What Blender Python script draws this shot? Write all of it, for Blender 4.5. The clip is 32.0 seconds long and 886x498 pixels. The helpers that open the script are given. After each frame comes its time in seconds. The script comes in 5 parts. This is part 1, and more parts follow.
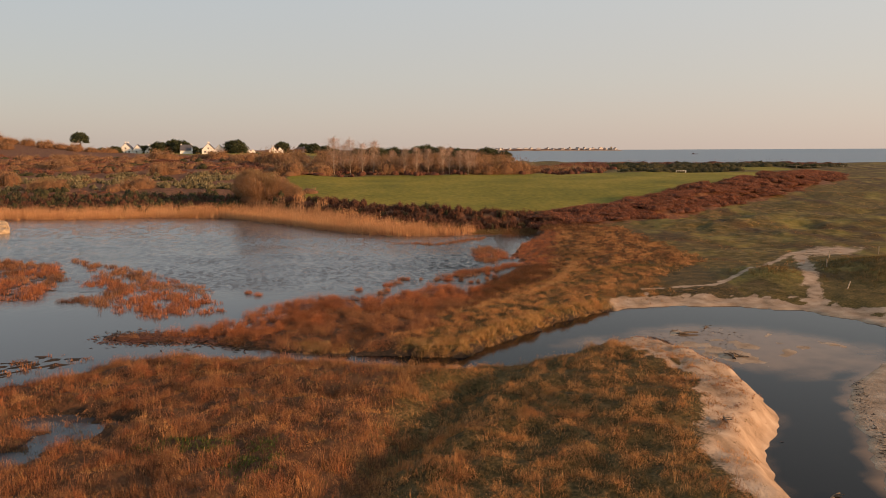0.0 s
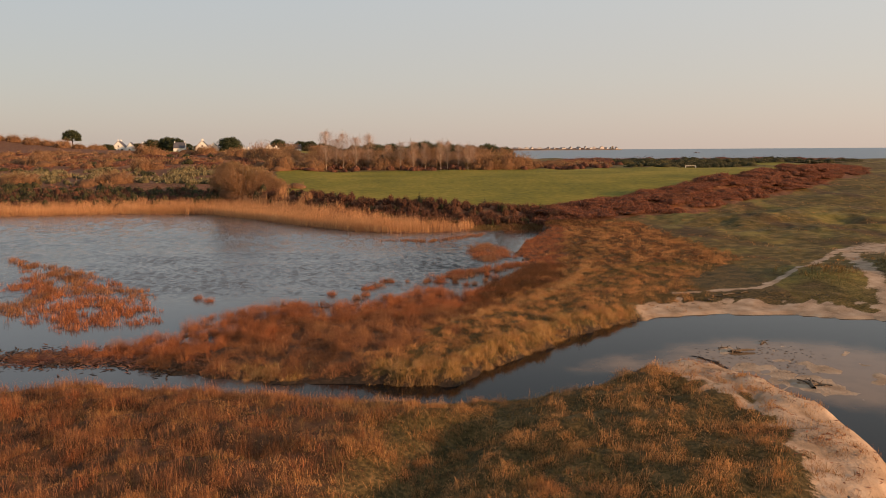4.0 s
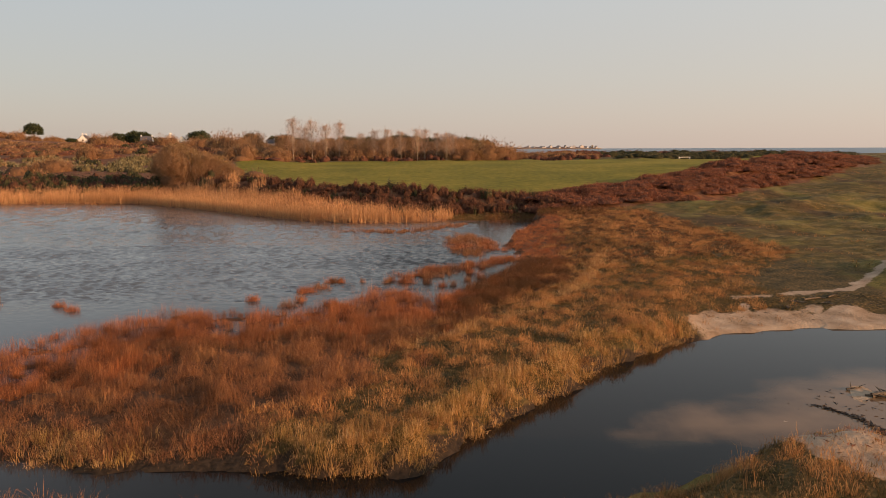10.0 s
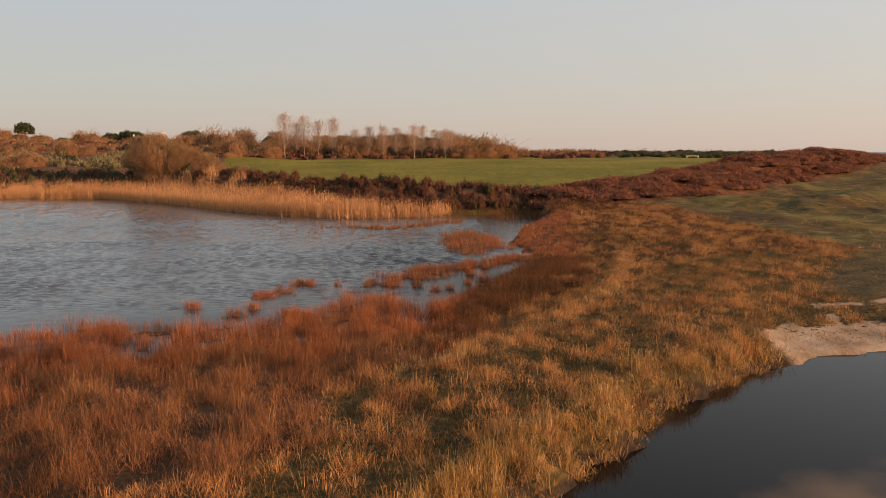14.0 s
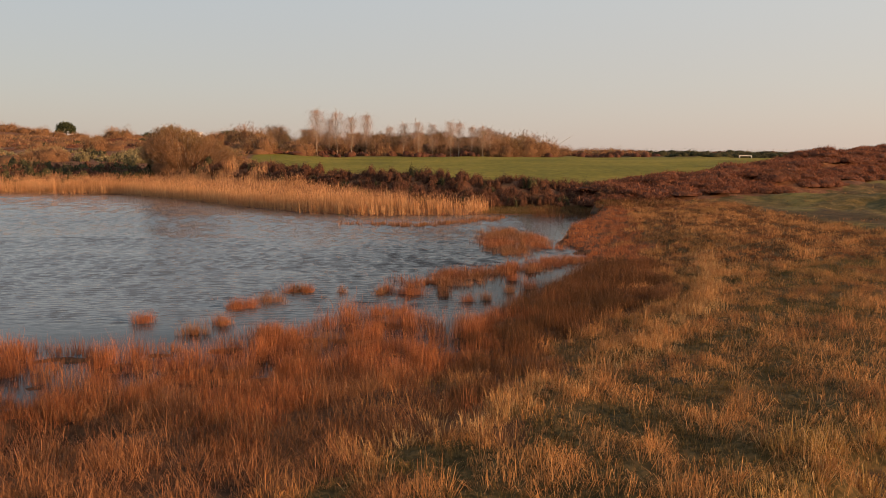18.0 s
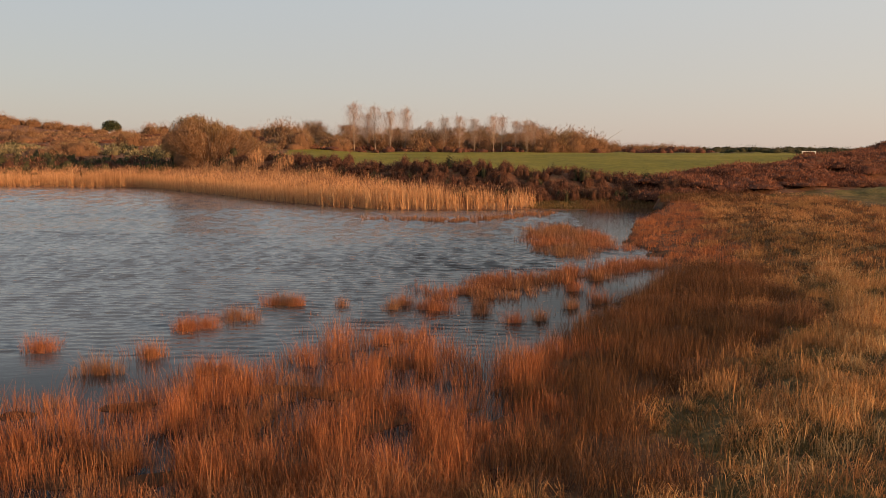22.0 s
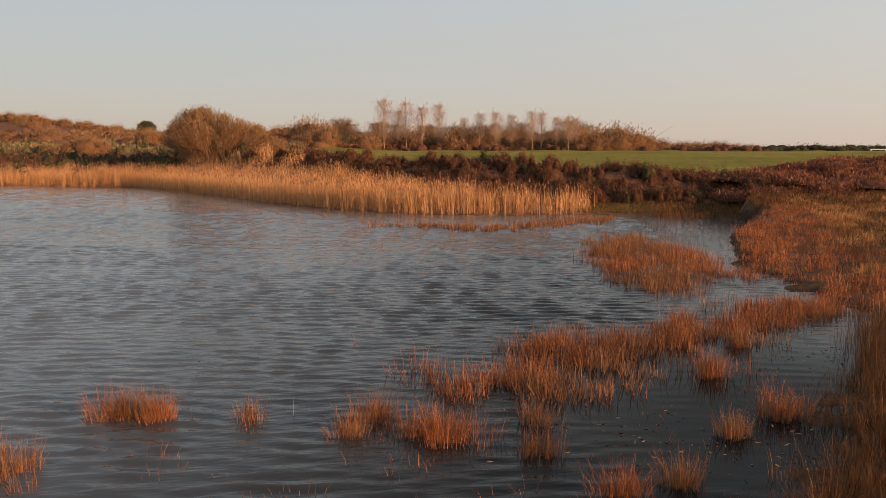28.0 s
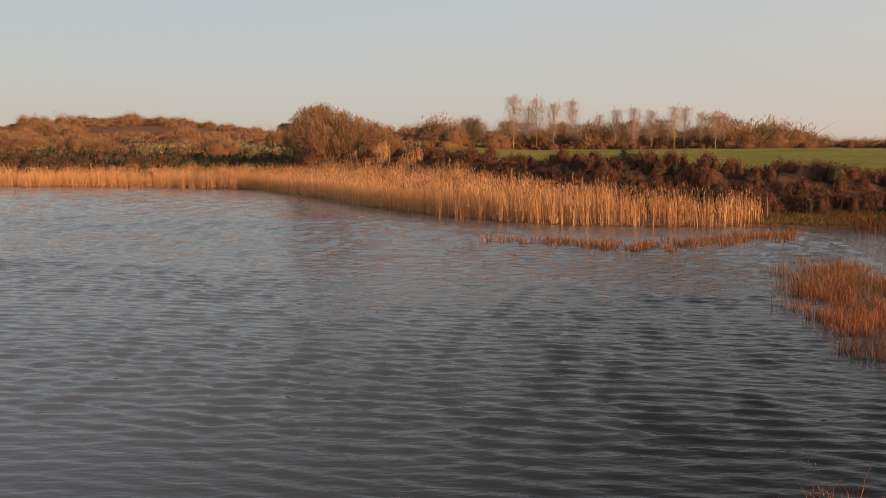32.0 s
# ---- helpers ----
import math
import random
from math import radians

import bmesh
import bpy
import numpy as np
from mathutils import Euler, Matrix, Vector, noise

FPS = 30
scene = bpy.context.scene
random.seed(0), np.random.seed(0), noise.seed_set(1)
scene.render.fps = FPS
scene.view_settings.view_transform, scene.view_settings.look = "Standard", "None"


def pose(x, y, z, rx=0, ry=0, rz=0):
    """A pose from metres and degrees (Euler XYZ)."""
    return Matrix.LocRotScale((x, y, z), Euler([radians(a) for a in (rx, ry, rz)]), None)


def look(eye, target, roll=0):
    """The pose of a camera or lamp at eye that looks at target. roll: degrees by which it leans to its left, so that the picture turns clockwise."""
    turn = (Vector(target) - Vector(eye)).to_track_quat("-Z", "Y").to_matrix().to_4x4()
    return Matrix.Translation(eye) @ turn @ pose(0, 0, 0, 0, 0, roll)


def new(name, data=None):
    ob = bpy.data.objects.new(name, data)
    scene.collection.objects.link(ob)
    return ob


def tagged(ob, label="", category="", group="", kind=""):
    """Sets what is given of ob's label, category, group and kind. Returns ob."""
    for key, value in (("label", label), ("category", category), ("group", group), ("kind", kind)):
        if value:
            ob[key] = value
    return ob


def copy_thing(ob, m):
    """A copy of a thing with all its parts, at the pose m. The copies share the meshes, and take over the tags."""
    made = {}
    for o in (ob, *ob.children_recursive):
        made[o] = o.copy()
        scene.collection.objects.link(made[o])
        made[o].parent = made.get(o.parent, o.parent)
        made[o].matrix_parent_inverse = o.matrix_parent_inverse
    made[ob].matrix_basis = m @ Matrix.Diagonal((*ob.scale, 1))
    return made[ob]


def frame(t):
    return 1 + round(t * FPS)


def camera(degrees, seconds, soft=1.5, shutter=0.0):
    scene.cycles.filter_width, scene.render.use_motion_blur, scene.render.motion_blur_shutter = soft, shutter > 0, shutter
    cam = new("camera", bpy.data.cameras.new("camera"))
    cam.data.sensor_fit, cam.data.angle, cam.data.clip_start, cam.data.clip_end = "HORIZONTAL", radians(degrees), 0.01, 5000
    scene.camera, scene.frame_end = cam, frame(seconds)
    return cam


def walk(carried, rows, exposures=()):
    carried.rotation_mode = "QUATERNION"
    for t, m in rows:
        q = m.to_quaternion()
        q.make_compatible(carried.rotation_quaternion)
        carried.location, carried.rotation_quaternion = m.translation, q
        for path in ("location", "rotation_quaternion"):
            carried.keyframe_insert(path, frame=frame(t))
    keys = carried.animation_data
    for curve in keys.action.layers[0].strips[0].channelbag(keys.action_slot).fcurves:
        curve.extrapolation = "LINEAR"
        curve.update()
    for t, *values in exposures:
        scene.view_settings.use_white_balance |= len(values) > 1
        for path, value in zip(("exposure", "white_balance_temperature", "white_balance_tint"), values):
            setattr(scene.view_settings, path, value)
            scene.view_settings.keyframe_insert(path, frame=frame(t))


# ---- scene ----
# A drone glides low over a stream, a rush-grown spit and a reed-fringed coastal pond at sunset.
from functools import partial

# seconds, x, y, z, and turns about x, y and z in degrees
ROWS = (
    (0, 0.00, 0.00, 17.70, 82.39, 0.26, -0.00),
    (1, 0.32, 3.96, 17.06, 82.39, 0.28, 0.02),
    (2, 0.63, 7.90, 16.42, 82.39, 0.30, 0.03),
    (3, 0.89, 11.80, 15.78, 82.39, 0.33, 0.06),
    (3.5, 1.02, 13.73, 15.48, 82.40, 0.34, 0.06),
    (5.5, 1.50, 21.40, 14.23, 82.36, 0.29, -0.05),
    (6, 1.60, 23.29, 13.90, 82.34, 0.30, -0.17),
    (7, 1.76, 27.08, 13.26, 82.34, 0.27, -0.47),
    (8, 1.89, 30.79, 12.61, 82.34, 0.27, -0.79),
    (9, 2.01, 34.36, 11.97, 82.32, 0.24, -1.14),
    (10, 2.16, 37.76, 11.31, 82.34, 0.18, -1.45),
    (11, 2.32, 40.98, 10.65, 82.37, 0.12, -1.72),
    (12, 2.47, 44.05, 10.07, 82.42, 0.11, -1.93),
    (13, 2.62, 47.01, 9.55, 82.48, 0.07, -1.91),
    (14, 2.76, 49.90, 9.09, 82.60, 0.00, -1.54),
    (14.5, 2.83, 51.34, 8.85, 82.64, -0.04, -1.28),
    (16.5, 3.03, 57.21, 7.92, 82.78, -0.18, 0.15),
    (17, 3.09, 58.62, 7.73, 82.80, -0.21, 0.55),
    (18, 3.18, 61.36, 7.38, 82.81, -0.27, 1.30),
    (19, 3.25, 64.13, 7.03, 82.81, -0.29, 2.09),
    (20, 3.27, 66.91, 6.69, 82.80, -0.30, 2.89),
    (21, 3.17, 69.63, 6.33, 82.79, -0.28, 3.67),
    (22, 3.12, 72.32, 5.96, 82.78, -0.28, 4.49),
    (23, 3.02, 75.02, 5.59, 82.78, -0.18, 5.26),
    (24, 2.91, 77.63, 5.28, 82.77, -0.11, 5.99),
    (25, 2.80, 80.18, 5.18, 82.78, -0.05, 6.50),
    (25.5, 2.72, 81.43, 5.16, 82.79, -0.07, 6.54),
    (27.5, 2.40, 86.59, 5.01, 82.86, -0.24, 6.86),
    (28, 2.28, 87.80, 5.03, 82.87, -0.23, 7.21),
    (28.5, 2.14, 89.01, 5.05, 82.87, -0.20, 7.65),
    (29, 2.00, 90.24, 5.05, 82.87, -0.15, 8.31),
    (29.5, 1.86, 91.50, 5.04, 82.86, -0.14, 9.17),
    (30, 1.71, 92.77, 5.03, 82.86, -0.11, 10.74),
    (30.5, 1.54, 94.05, 4.99, 82.84, -0.06, 12.40),
    (31, 1.34, 95.35, 4.96, 82.85, -0.00, 14.25),
    (31.5, 1.11, 96.65, 4.94, 82.85, 0.03, 15.87),
    (32, 0.88, 97.95, 4.92, 82.85, 0.05, 17.01),
)
cam = camera(60.5, 32.0, soft=0.9)
walk(cam, [(t, pose(*row)) for t, *row in ROWS])

# ---------------------------------------------------------------- light
SUN_AZ = radians(116)     # from +y, clockwise seen from above
SUN_EL = radians(10.5)
world = bpy.data.worlds.new("evening_sky")
scene.world = world
world.use_nodes = True
wn = world.node_tree.nodes
sky = wn.new("ShaderNodeTexSky")
sky.sky_type = "NISHITA"
sky.sun_disc = False
sky.sun_elevation = SUN_EL
sky.sun_rotation = SUN_AZ
sky.air_density, sky.dust_density, sky.ozone_density = 1.0, 1.1, 1.2
# thin evening haze over the clear sky: pink low down, brighter towards the sun
wl = world.node_tree.links
way = wn.new("ShaderNodeTexCoord")
axes = wn.new("ShaderNodeSeparateXYZ")
wl.new(way.outputs["Generated"], axes.inputs[0])
rise = wn.new("ShaderNodeValToRGB")
rise.color_ramp.elements[0].position, rise.color_ramp.elements[0].color = 0.0, (0.545, 0.455, 0.415, 1)
rise.color_ramp.elements[1].position, rise.color_ramp.elements[1].color = 0.7, (0.31, 0.36, 0.43, 1)
rise.color_ramp.elements.new(0.085).color = (0.527, 0.500, 0.482, 1)
rise.color_ramp.elements.new(0.2).color = (0.512, 0.535, 0.556, 1)
wl.new(axes.outputs["Z"], rise.inputs["Fac"])
facing = wn.new("ShaderNodeVectorMath")
facing.operation = "DOT_PRODUCT"
facing.inputs[1].default_value = (math.sin(SUN_AZ) * 0.5, math.cos(SUN_AZ) * 0.5, 0)
wl.new(way.outputs["Generated"], facing.inputs[0])
sunward = wn.new("ShaderNodeMath")
sunward.operation = "ADD"
sunward.inputs[1].default_value = 0.5
wl.new(facing.outputs["Value"], sunward.inputs[0])
glow = wn.new("ShaderNodeMix")
glow.data_type = "RGBA"
glow.inputs[6].default_value, glow.inputs[7].default_value = (8.06, 8.06, 8.06, 1), (13.4, 12.3, 11.0, 1)
wl.new(sunward.outputs[0], glow.inputs[0])
veil = wn.new("ShaderNodeMix")
veil.data_type, veil.blend_type = "RGBA", "MULTIPLY"
veil.inputs[0].default_value = 1.0
wl.new(rise.outputs[0], veil.inputs[6])
wl.new(glow.outputs[2], veil.inputs[7])
haze = wn.new("ShaderNodeMix")
haze.data_type, haze.blend_type = "RGBA", "MIX"
haze.inputs[0].default_value = 0.8
wn["Background"].inputs["Strength"].default_value = 0.124
wl.new(sky.outputs[0], haze.inputs[6])
wl.new(veil.outputs[2], haze.inputs[7])
wl.new(haze.outputs[2], wn["Background"].inputs["Color"])

sun_data = bpy.data.lights.new("sun", "SUN")
sun_data.energy, sun_data.angle, sun_data.color = 6.3, radians(0.6), (1.0, 0.55, 0.268)
sun = new("sun", sun_data)
SUN_DIR = Vector((math.sin(SUN_AZ) * math.cos(SUN_EL), math.cos(SUN_AZ) * math.cos(SUN_EL), math.sin(SUN_EL)))
sun.matrix_world = look(SUN_DIR * 300, (0, 0, 0))
scene.view_settings.exposure = 0.0


# ---------------------------------------------------------------- materials
def material(name, rough=0.8, spec=0.3):
    m = bpy.data.materials.new(name)
    m.use_nodes = True
    nt = m.node_tree
    b = nt.nodes["Principled BSDF"]
    b.inputs["Roughness"].default_value = rough
    b.inputs["Specular IOR Level"].default_value = spec
    return m, nt, b


def node(nt, kind, **values):
    n = nt.nodes.new("ShaderNode" + kind)
    for key, value in values.items():
        n.inputs[key.replace("_", " ")].default_value = value
    return n


def ramp(nt, source, stops):
    r = nt.nodes.new("ShaderNodeValToRGB")
    els = r.color_ramp.elements
    els[0].position, els[0].color = stops[0][0], (*stops[0][1], 1)
    els[1].position, els[1].color = stops[-1][0], (*stops[-1][1], 1)
    for p, c in stops[1:-1]:
        els.new(p).color = (*c, 1)
    nt.links.new(source, r.inputs["Fac"])
    return r.outputs["Color"]


def mix(nt, fac, a, b, blend="MIX"):
    n = nt.nodes.new("ShaderNodeMix")
    n.data_type, n.blend_type = "RGBA", blend
    for value, socket in ((fac, n.inputs[0]), (a, n.inputs[6]), (b, n.inputs[7])):
        if isinstance(value, bpy.types.NodeSocket):
            nt.links.new(value, socket)
        else:
            socket.default_value = value if isinstance(value, (int, float)) else (*value, 1)
    return n.outputs[2]


def noise_at(nt, scale, detail=4.0, stretch=(1, 1, 1), world_space=True, turn=0.0):
    co = nt.nodes.new("ShaderNodeNewGeometry").outputs["Position"] if world_space else nt.nodes.new("ShaderNodeTexCoord").outputs["Object"]
    mp = node(nt, "Mapping", Scale=tuple(1 / v for v in stretch), Rotation=(0, 0, radians(turn)))
    mp.vector_type = "TEXTURE"
    nt.links.new(co, mp.inputs["Vector"])
    n = node(nt, "TexNoise", Scale=scale, Detail=detail)
    nt.links.new(mp.outputs[0], n.inputs["Vector"])
    return n.outputs["Fac"]


def attr(nt, name):
    n = nt.nodes.new("ShaderNodeAttribute")
    n.attribute_name = name
    return n.outputs["Fac"]


def math_node(nt, op, a, b=0.0):
    n = nt.nodes.new("ShaderNodeMath")
    n.operation = op
    for value, socket in ((a, n.inputs[0]), (b, n.inputs[1])):
        if isinstance(value, bpy.types.NodeSocket):
            nt.links.new(value, socket)
        else:
            socket.default_value = value
    return n.outputs[0]


def bump(nt, b, height, strength, distance=0.1):
    n = node(nt, "Bump", Strength=strength, Distance=distance)
    nt.links.new(height, n.inputs["Height"])
    nt.links.new(n.outputs[0], b.inputs["Normal"])
    return n


def blades_material(name, stops, patches, patch_scale=0.12, rough=0.65, through_light=0.18):
    """Dry stems and leaves: each one takes its own shade, and whole patches lean to another."""
    m, nt, b = material(name, rough, 0.25)
    own = nt.nodes.new("ShaderNodeNewGeometry").outputs["Random Per Island"]
    base = ramp(nt, own, stops)
    col = base
    for n, (tint, lo, hi) in enumerate(patches):
        f = noise_at(nt, patch_scale * (1 + 1.7 * n), 3.0)
        f = ramp(nt, f, [(lo, (0, 0, 0)), (hi, (1, 1, 1))])
        col = mix(nt, math_node(nt, "MULTIPLY", f, 0.75), col, tint)
    nt.links.new(col, b.inputs["Base Color"])
    tr = node(nt, "BsdfTranslucent")
    nt.links.new(col, tr.inputs["Color"])
    ms = node(nt, "MixShader", Fac=through_light)
    nt.links.new(b.outputs[0], ms.inputs[1])
    nt.links.new(tr.outputs[0], ms.inputs[2])
    nt.links.new(ms.outputs[0], nt.nodes["Material Output"].inputs["Surface"])
    return m


def plain_material(name, dark, light, scale=6.0, rough=0.8, relief=0.3, spec=0.3, world_space=False):
    m, nt, b = material(name, rough, spec)
    fine, broad = noise_at(nt, scale, 6.0, world_space=world_space), noise_at(nt, scale * 0.13, 3.0, world_space=world_space)
    col = ramp(nt, math_node(nt, "ADD", math_node(nt, "MULTIPLY", fine, 0.6), math_node(nt, "MULTIPLY", broad, 0.4)), [(0.3, dark), (0.7, light)])
    nt.links.new(col, b.inputs["Base Color"])
    bump(nt, b, fine, relief, 0.03)
    return m


RUSH = blades_material("red_rush", [(0, (0.14, 0.045, 0.020)), (0.5, (0.34, 0.113, 0.042)), (1, (0.53, 0.215, 0.085))],
                       [((0.10, 0.040, 0.022), 0.5, 0.72), ((0.36, 0.17, 0.07), 0.55, 0.75)])
SEDGE = blades_material("brown_sedge", [(0, (0.045, 0.021, 0.009)), (0.5, (0.12, 0.052, 0.020)), (1, (0.25, 0.115, 0.043))],
                        [((0.055, 0.036, 0.014), 0.5, 0.7), ((0.20, 0.075, 0.028), 0.5, 0.7)])
MATTED = blades_material("matted_rush", [(0, (0.12, 0.05, 0.024)), (0.5, (0.27, 0.115, 0.05)), (1, (0.45, 0.215, 0.095))],
                         [((0.09, 0.042, 0.02), 0.48, 0.66), ((0.34, 0.17, 0.07), 0.52, 0.72)], 0.2)
STRAW = blades_material("straw_grass", [(0, (0.17, 0.090, 0.030)), (0.5, (0.50, 0.230, 0.080)), (1, (0.72, 0.405, 0.16))],
                        [((0.25, 0.135, 0.046), 0.48, 0.66), ((0.30, 0.125, 0.05), 0.5, 0.68)])
OLIVE = blades_material("olive_grass", [(0, (0.055, 0.046, 0.016)), (0.6, (0.145, 0.094, 0.030)), (1, (0.29, 0.175, 0.060))],
                        [((0.085, 0.085, 0.024), 0.5, 0.7), ((0.24, 0.135, 0.05), 0.5, 0.66)])
REED = blades_material("reed_straw", [(0, (0.40, 0.185, 0.072)), (0.5, (0.64, 0.345, 0.155)), (1, (0.80, 0.50, 0.25))],
                       [((0.42, 0.21, 0.09), 0.5, 0.75)], 0.08)
PALEGOLD = blades_material("pale_gold_grass", [(0, (0.30, 0.16, 0.06)), (0.5, (0.52, 0.30, 0.12)), (1, (0.70, 0.46, 0.21))], [])
GREENGOLD = blades_material("green_gold_grass", [(0, (0.16, 0.105, 0.03)), (0.5, (0.37, 0.205, 0.060)), (1, (0.55, 0.36, 0.125))], [])
PLUME = blades_material("reed_plume", [(0, (0.20, 0.10, 0.055)), (1, (0.42, 0.23, 0.12))], [])
BRAMBLE = blades_material("bramble_leaves", [(0, (0.055, 0.026, 0.017)), (0.6, (0.155, 0.066, 0.038)), (1, (0.28, 0.13, 0.066))],
                          [((0.03, 0.036, 0.016), 0.52, 0.7), ((0.15, 0.055, 0.032), 0.5, 0.7)], 0.2)
BRACKEN = blades_material("bracken", [(0, (0.10, 0.038, 0.023)), (0.5, (0.225, 0.085, 0.046)), (1, (0.35, 0.145, 0.075))],
                          [((0.10, 0.06, 0.026), 0.55, 0.75)], 0.1)
SALLOW = blades_material("sallow_twigs", [(0, (0.15, 0.074, 0.036)), (0.5, (0.29, 0.160, 0.080)), (1, (0.44, 0.26, 0.13))], [((0.17, 0.125, 0.045), 0.5, 0.75)], 0.15)
GORSE = blades_material("gorse_leaves", [(0, (0.024, 0.026, 0.013)), (0.6, (0.06, 0.058, 0.026)), (1, (0.14, 0.125, 0.055))], [((0.20, 0.18, 0.08), 0.55, 0.75)], 0.3)
PALE = blades_material("pale_scrub", [(0, (0.11, 0.09, 0.045)), (0.5, (0.25, 0.21, 0.11)), (1, (0.42, 0.37, 0.20))], [((0.10, 0.08, 0.03), 0.5, 0.7)], 0.2)
MEADOWGRASS = blades_material("green_grass", [(0, (0.04, 0.055, 0.012)), (0.6, (0.085, 0.11, 0.022)), (1, (0.15, 0.16, 0.04))], [])
PINE = blades_material("pine_needles", [(0, (0.02, 0.026, 0.013)), (0.6, (0.05, 0.06, 0.025)), (1, (0.11, 0.115, 0.04))], [], rough=0.7)
TWIG = blades_material("birch_twigs", [(0, (0.26, 0.15, 0.11)), (0.6, (0.42, 0.26, 0.19)), (1, (0.56, 0.38, 0.28))], [], through_light=0.15)
BARK = plain_material("pale_bark", (0.12, 0.085, 0.06), (0.55, 0.44, 0.33), 3.0)
DARKBARK = plain_material("dark_bark", (0.04, 0.028, 0.02), (0.14, 0.095, 0.06), 4.0)
# inner domes darker than their leaves: shade among the twigs painted in
CORES = {m: plain_material(m.name + "_shaded_inside", dark, light, 1.6, 0.9, 1.0, 0.1, True) for m, dark, light in (
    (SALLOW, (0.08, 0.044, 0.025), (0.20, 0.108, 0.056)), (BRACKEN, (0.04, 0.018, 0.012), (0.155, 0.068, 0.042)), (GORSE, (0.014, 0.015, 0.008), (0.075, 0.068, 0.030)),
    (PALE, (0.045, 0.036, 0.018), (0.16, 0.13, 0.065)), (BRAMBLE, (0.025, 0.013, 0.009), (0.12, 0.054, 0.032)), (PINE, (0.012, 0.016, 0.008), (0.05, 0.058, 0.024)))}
WEED = plain_material("weathered_wood", (0.05, 0.035, 0.025), (0.20, 0.15, 0.10), 9.0)
STONE = plain_material("lichen_stone", (0.16, 0.12, 0.08), (0.46, 0.36, 0.24), 2.2, relief=0.6)
WHITEWASH = plain_material("white_render", (0.70, 0.68, 0.64), (0.84, 0.82, 0.78), 1.0, relief=0.1)
# white walls greyed in their colour for the haze over the far town
FARWALL = plain_material("hazed_white_render", (0.40, 0.37, 0.35), (0.52, 0.48, 0.45), 0.3, relief=0.0)
SLATE = plain_material("slate", (0.06, 0.06, 0.07), (0.14, 0.13, 0.14), 1.5, 0.6)
WINDOW = plain_material("dark_window", (0.02, 0.025, 0.03), (0.05, 0.055, 0.06), 1.0, 0.15, 0.0, 0.5)


def ground_material():
    """Turf, meadow, sand, mud and heath, laid out by the plan and broken up by grain."""
    m, nt, b = material("ground", 0.9, 0.15)
    fine, mid, broad = noise_at(nt, 5.0, 8.0), noise_at(nt, 0.7, 6.0), noise_at(nt, 0.045, 4.0)
    speck = noise_at(nt, 22.0, 4.0)
    tuft = math_node(nt, "ADD", math_node(nt, "MULTIPLY", fine, 0.5), math_node(nt, "MULTIPLY", mid, 0.5))
    turf = ramp(nt, tuft, [(0.36, (0.045, 0.035, 0.010)), (0.5, (0.105, 0.075, 0.020)), (0.64, (0.20, 0.122, 0.042))])
    brown = ramp(nt, tuft, [(0.36, (0.045, 0.024, 0.013)), (0.64, (0.15, 0.072, 0.034))])
    straw = ramp(nt, tuft, [(0.36, (0.075, 0.058, 0.02)), (0.64, (0.23, 0.16, 0.06))])
    turf = mix(nt, math_node(nt, "MULTIPLY", ramp(nt, mid, [(0.5, (0, 0, 0)), (0.7, (1, 1, 1))]), ramp(nt, broad, [(0.42, (0, 0, 0)), (0.62, (1, 1, 1))])), turf, straw)
    streak = noise_at(nt, 0.05, 6.0, (2.4, 1, 1), turn=8)
    turf = mix(nt, ramp(nt, streak, [(0.50, (0, 0, 0)), (0.62, (0.85, 0.85, 0.85))]), turf, ramp(nt, tuft, [(0.36, (0.035, 0.022, 0.010)), (0.64, (0.105, 0.060, 0.024))]))
    turf = mix(nt, ramp(nt, noise_at(nt, 0.075, 6.0, (2.0, 1, 1), turn=-10), [(0.52, (0, 0, 0)), (0.66, (0.8, 0.8, 0.8))]), turf, ramp(nt, tuft, [(0.36, (0.13, 0.11, 0.02)), (0.64, (0.30, 0.22, 0.06))]))
    meadow = ramp(nt, math_node(nt, "ADD", math_node(nt, "MULTIPLY", mid, 0.5), math_node(nt, "MULTIPLY", broad, 0.5)),
                  [(0.35, (0.105, 0.100, 0.010)), (0.5, (0.195, 0.166, 0.016)), (0.65, (0.30, 0.225, 0.034))])
    sand = ramp(nt, math_node(nt, "ADD", math_node(nt, "MULTIPLY", speck, 0.3), math_node(nt, "MULTIPLY", mid, 0.7)),
                [(0.3, (0.18, 0.12, 0.07)), (0.5, (0.36, 0.255, 0.17)), (0.68, (0.50, 0.38, 0.27))])
    mud = ramp(nt, fine, [(0.3, (0.018, 0.013, 0.009)), (0.7, (0.06, 0.04, 0.025))])
    litter = ramp(nt, math_node(nt, "ADD", math_node(nt, "MULTIPLY", fine, 0.6), math_node(nt, "MULTIPLY", mid, 0.4)), [(0.36, (0.030, 0.025, 0.009)), (0.5, (0.080, 0.056, 0.020)), (0.64, (0.19, 0.115, 0.042))])
    heath = ramp(nt, tuft, [(0.34, (0.065, 0.030, 0.018)), (0.52, (0.16, 0.072, 0.038)), (0.66, (0.25, 0.145, 0.068))])
    col = turf
    for name, layer in (("heath", heath), ("meadow", meadow), ("thatch", brown), ("dry", litter), ("sand", sand), ("mud", mud)):
        edge = math_node(nt, "ADD", attr(nt, name), math_node(nt, "MULTIPLY", math_node(nt, "SUBTRACT", tuft, 0.5), 0.9))
        col = mix(nt, ramp(nt, edge, [(0.42, (0, 0, 0)), (0.58, (1, 1, 1))]), col, layer)
    nt.links.new(col, b.inputs["Base Color"])
    bump(nt, b, tuft, 0.5, 0.25)
    return m


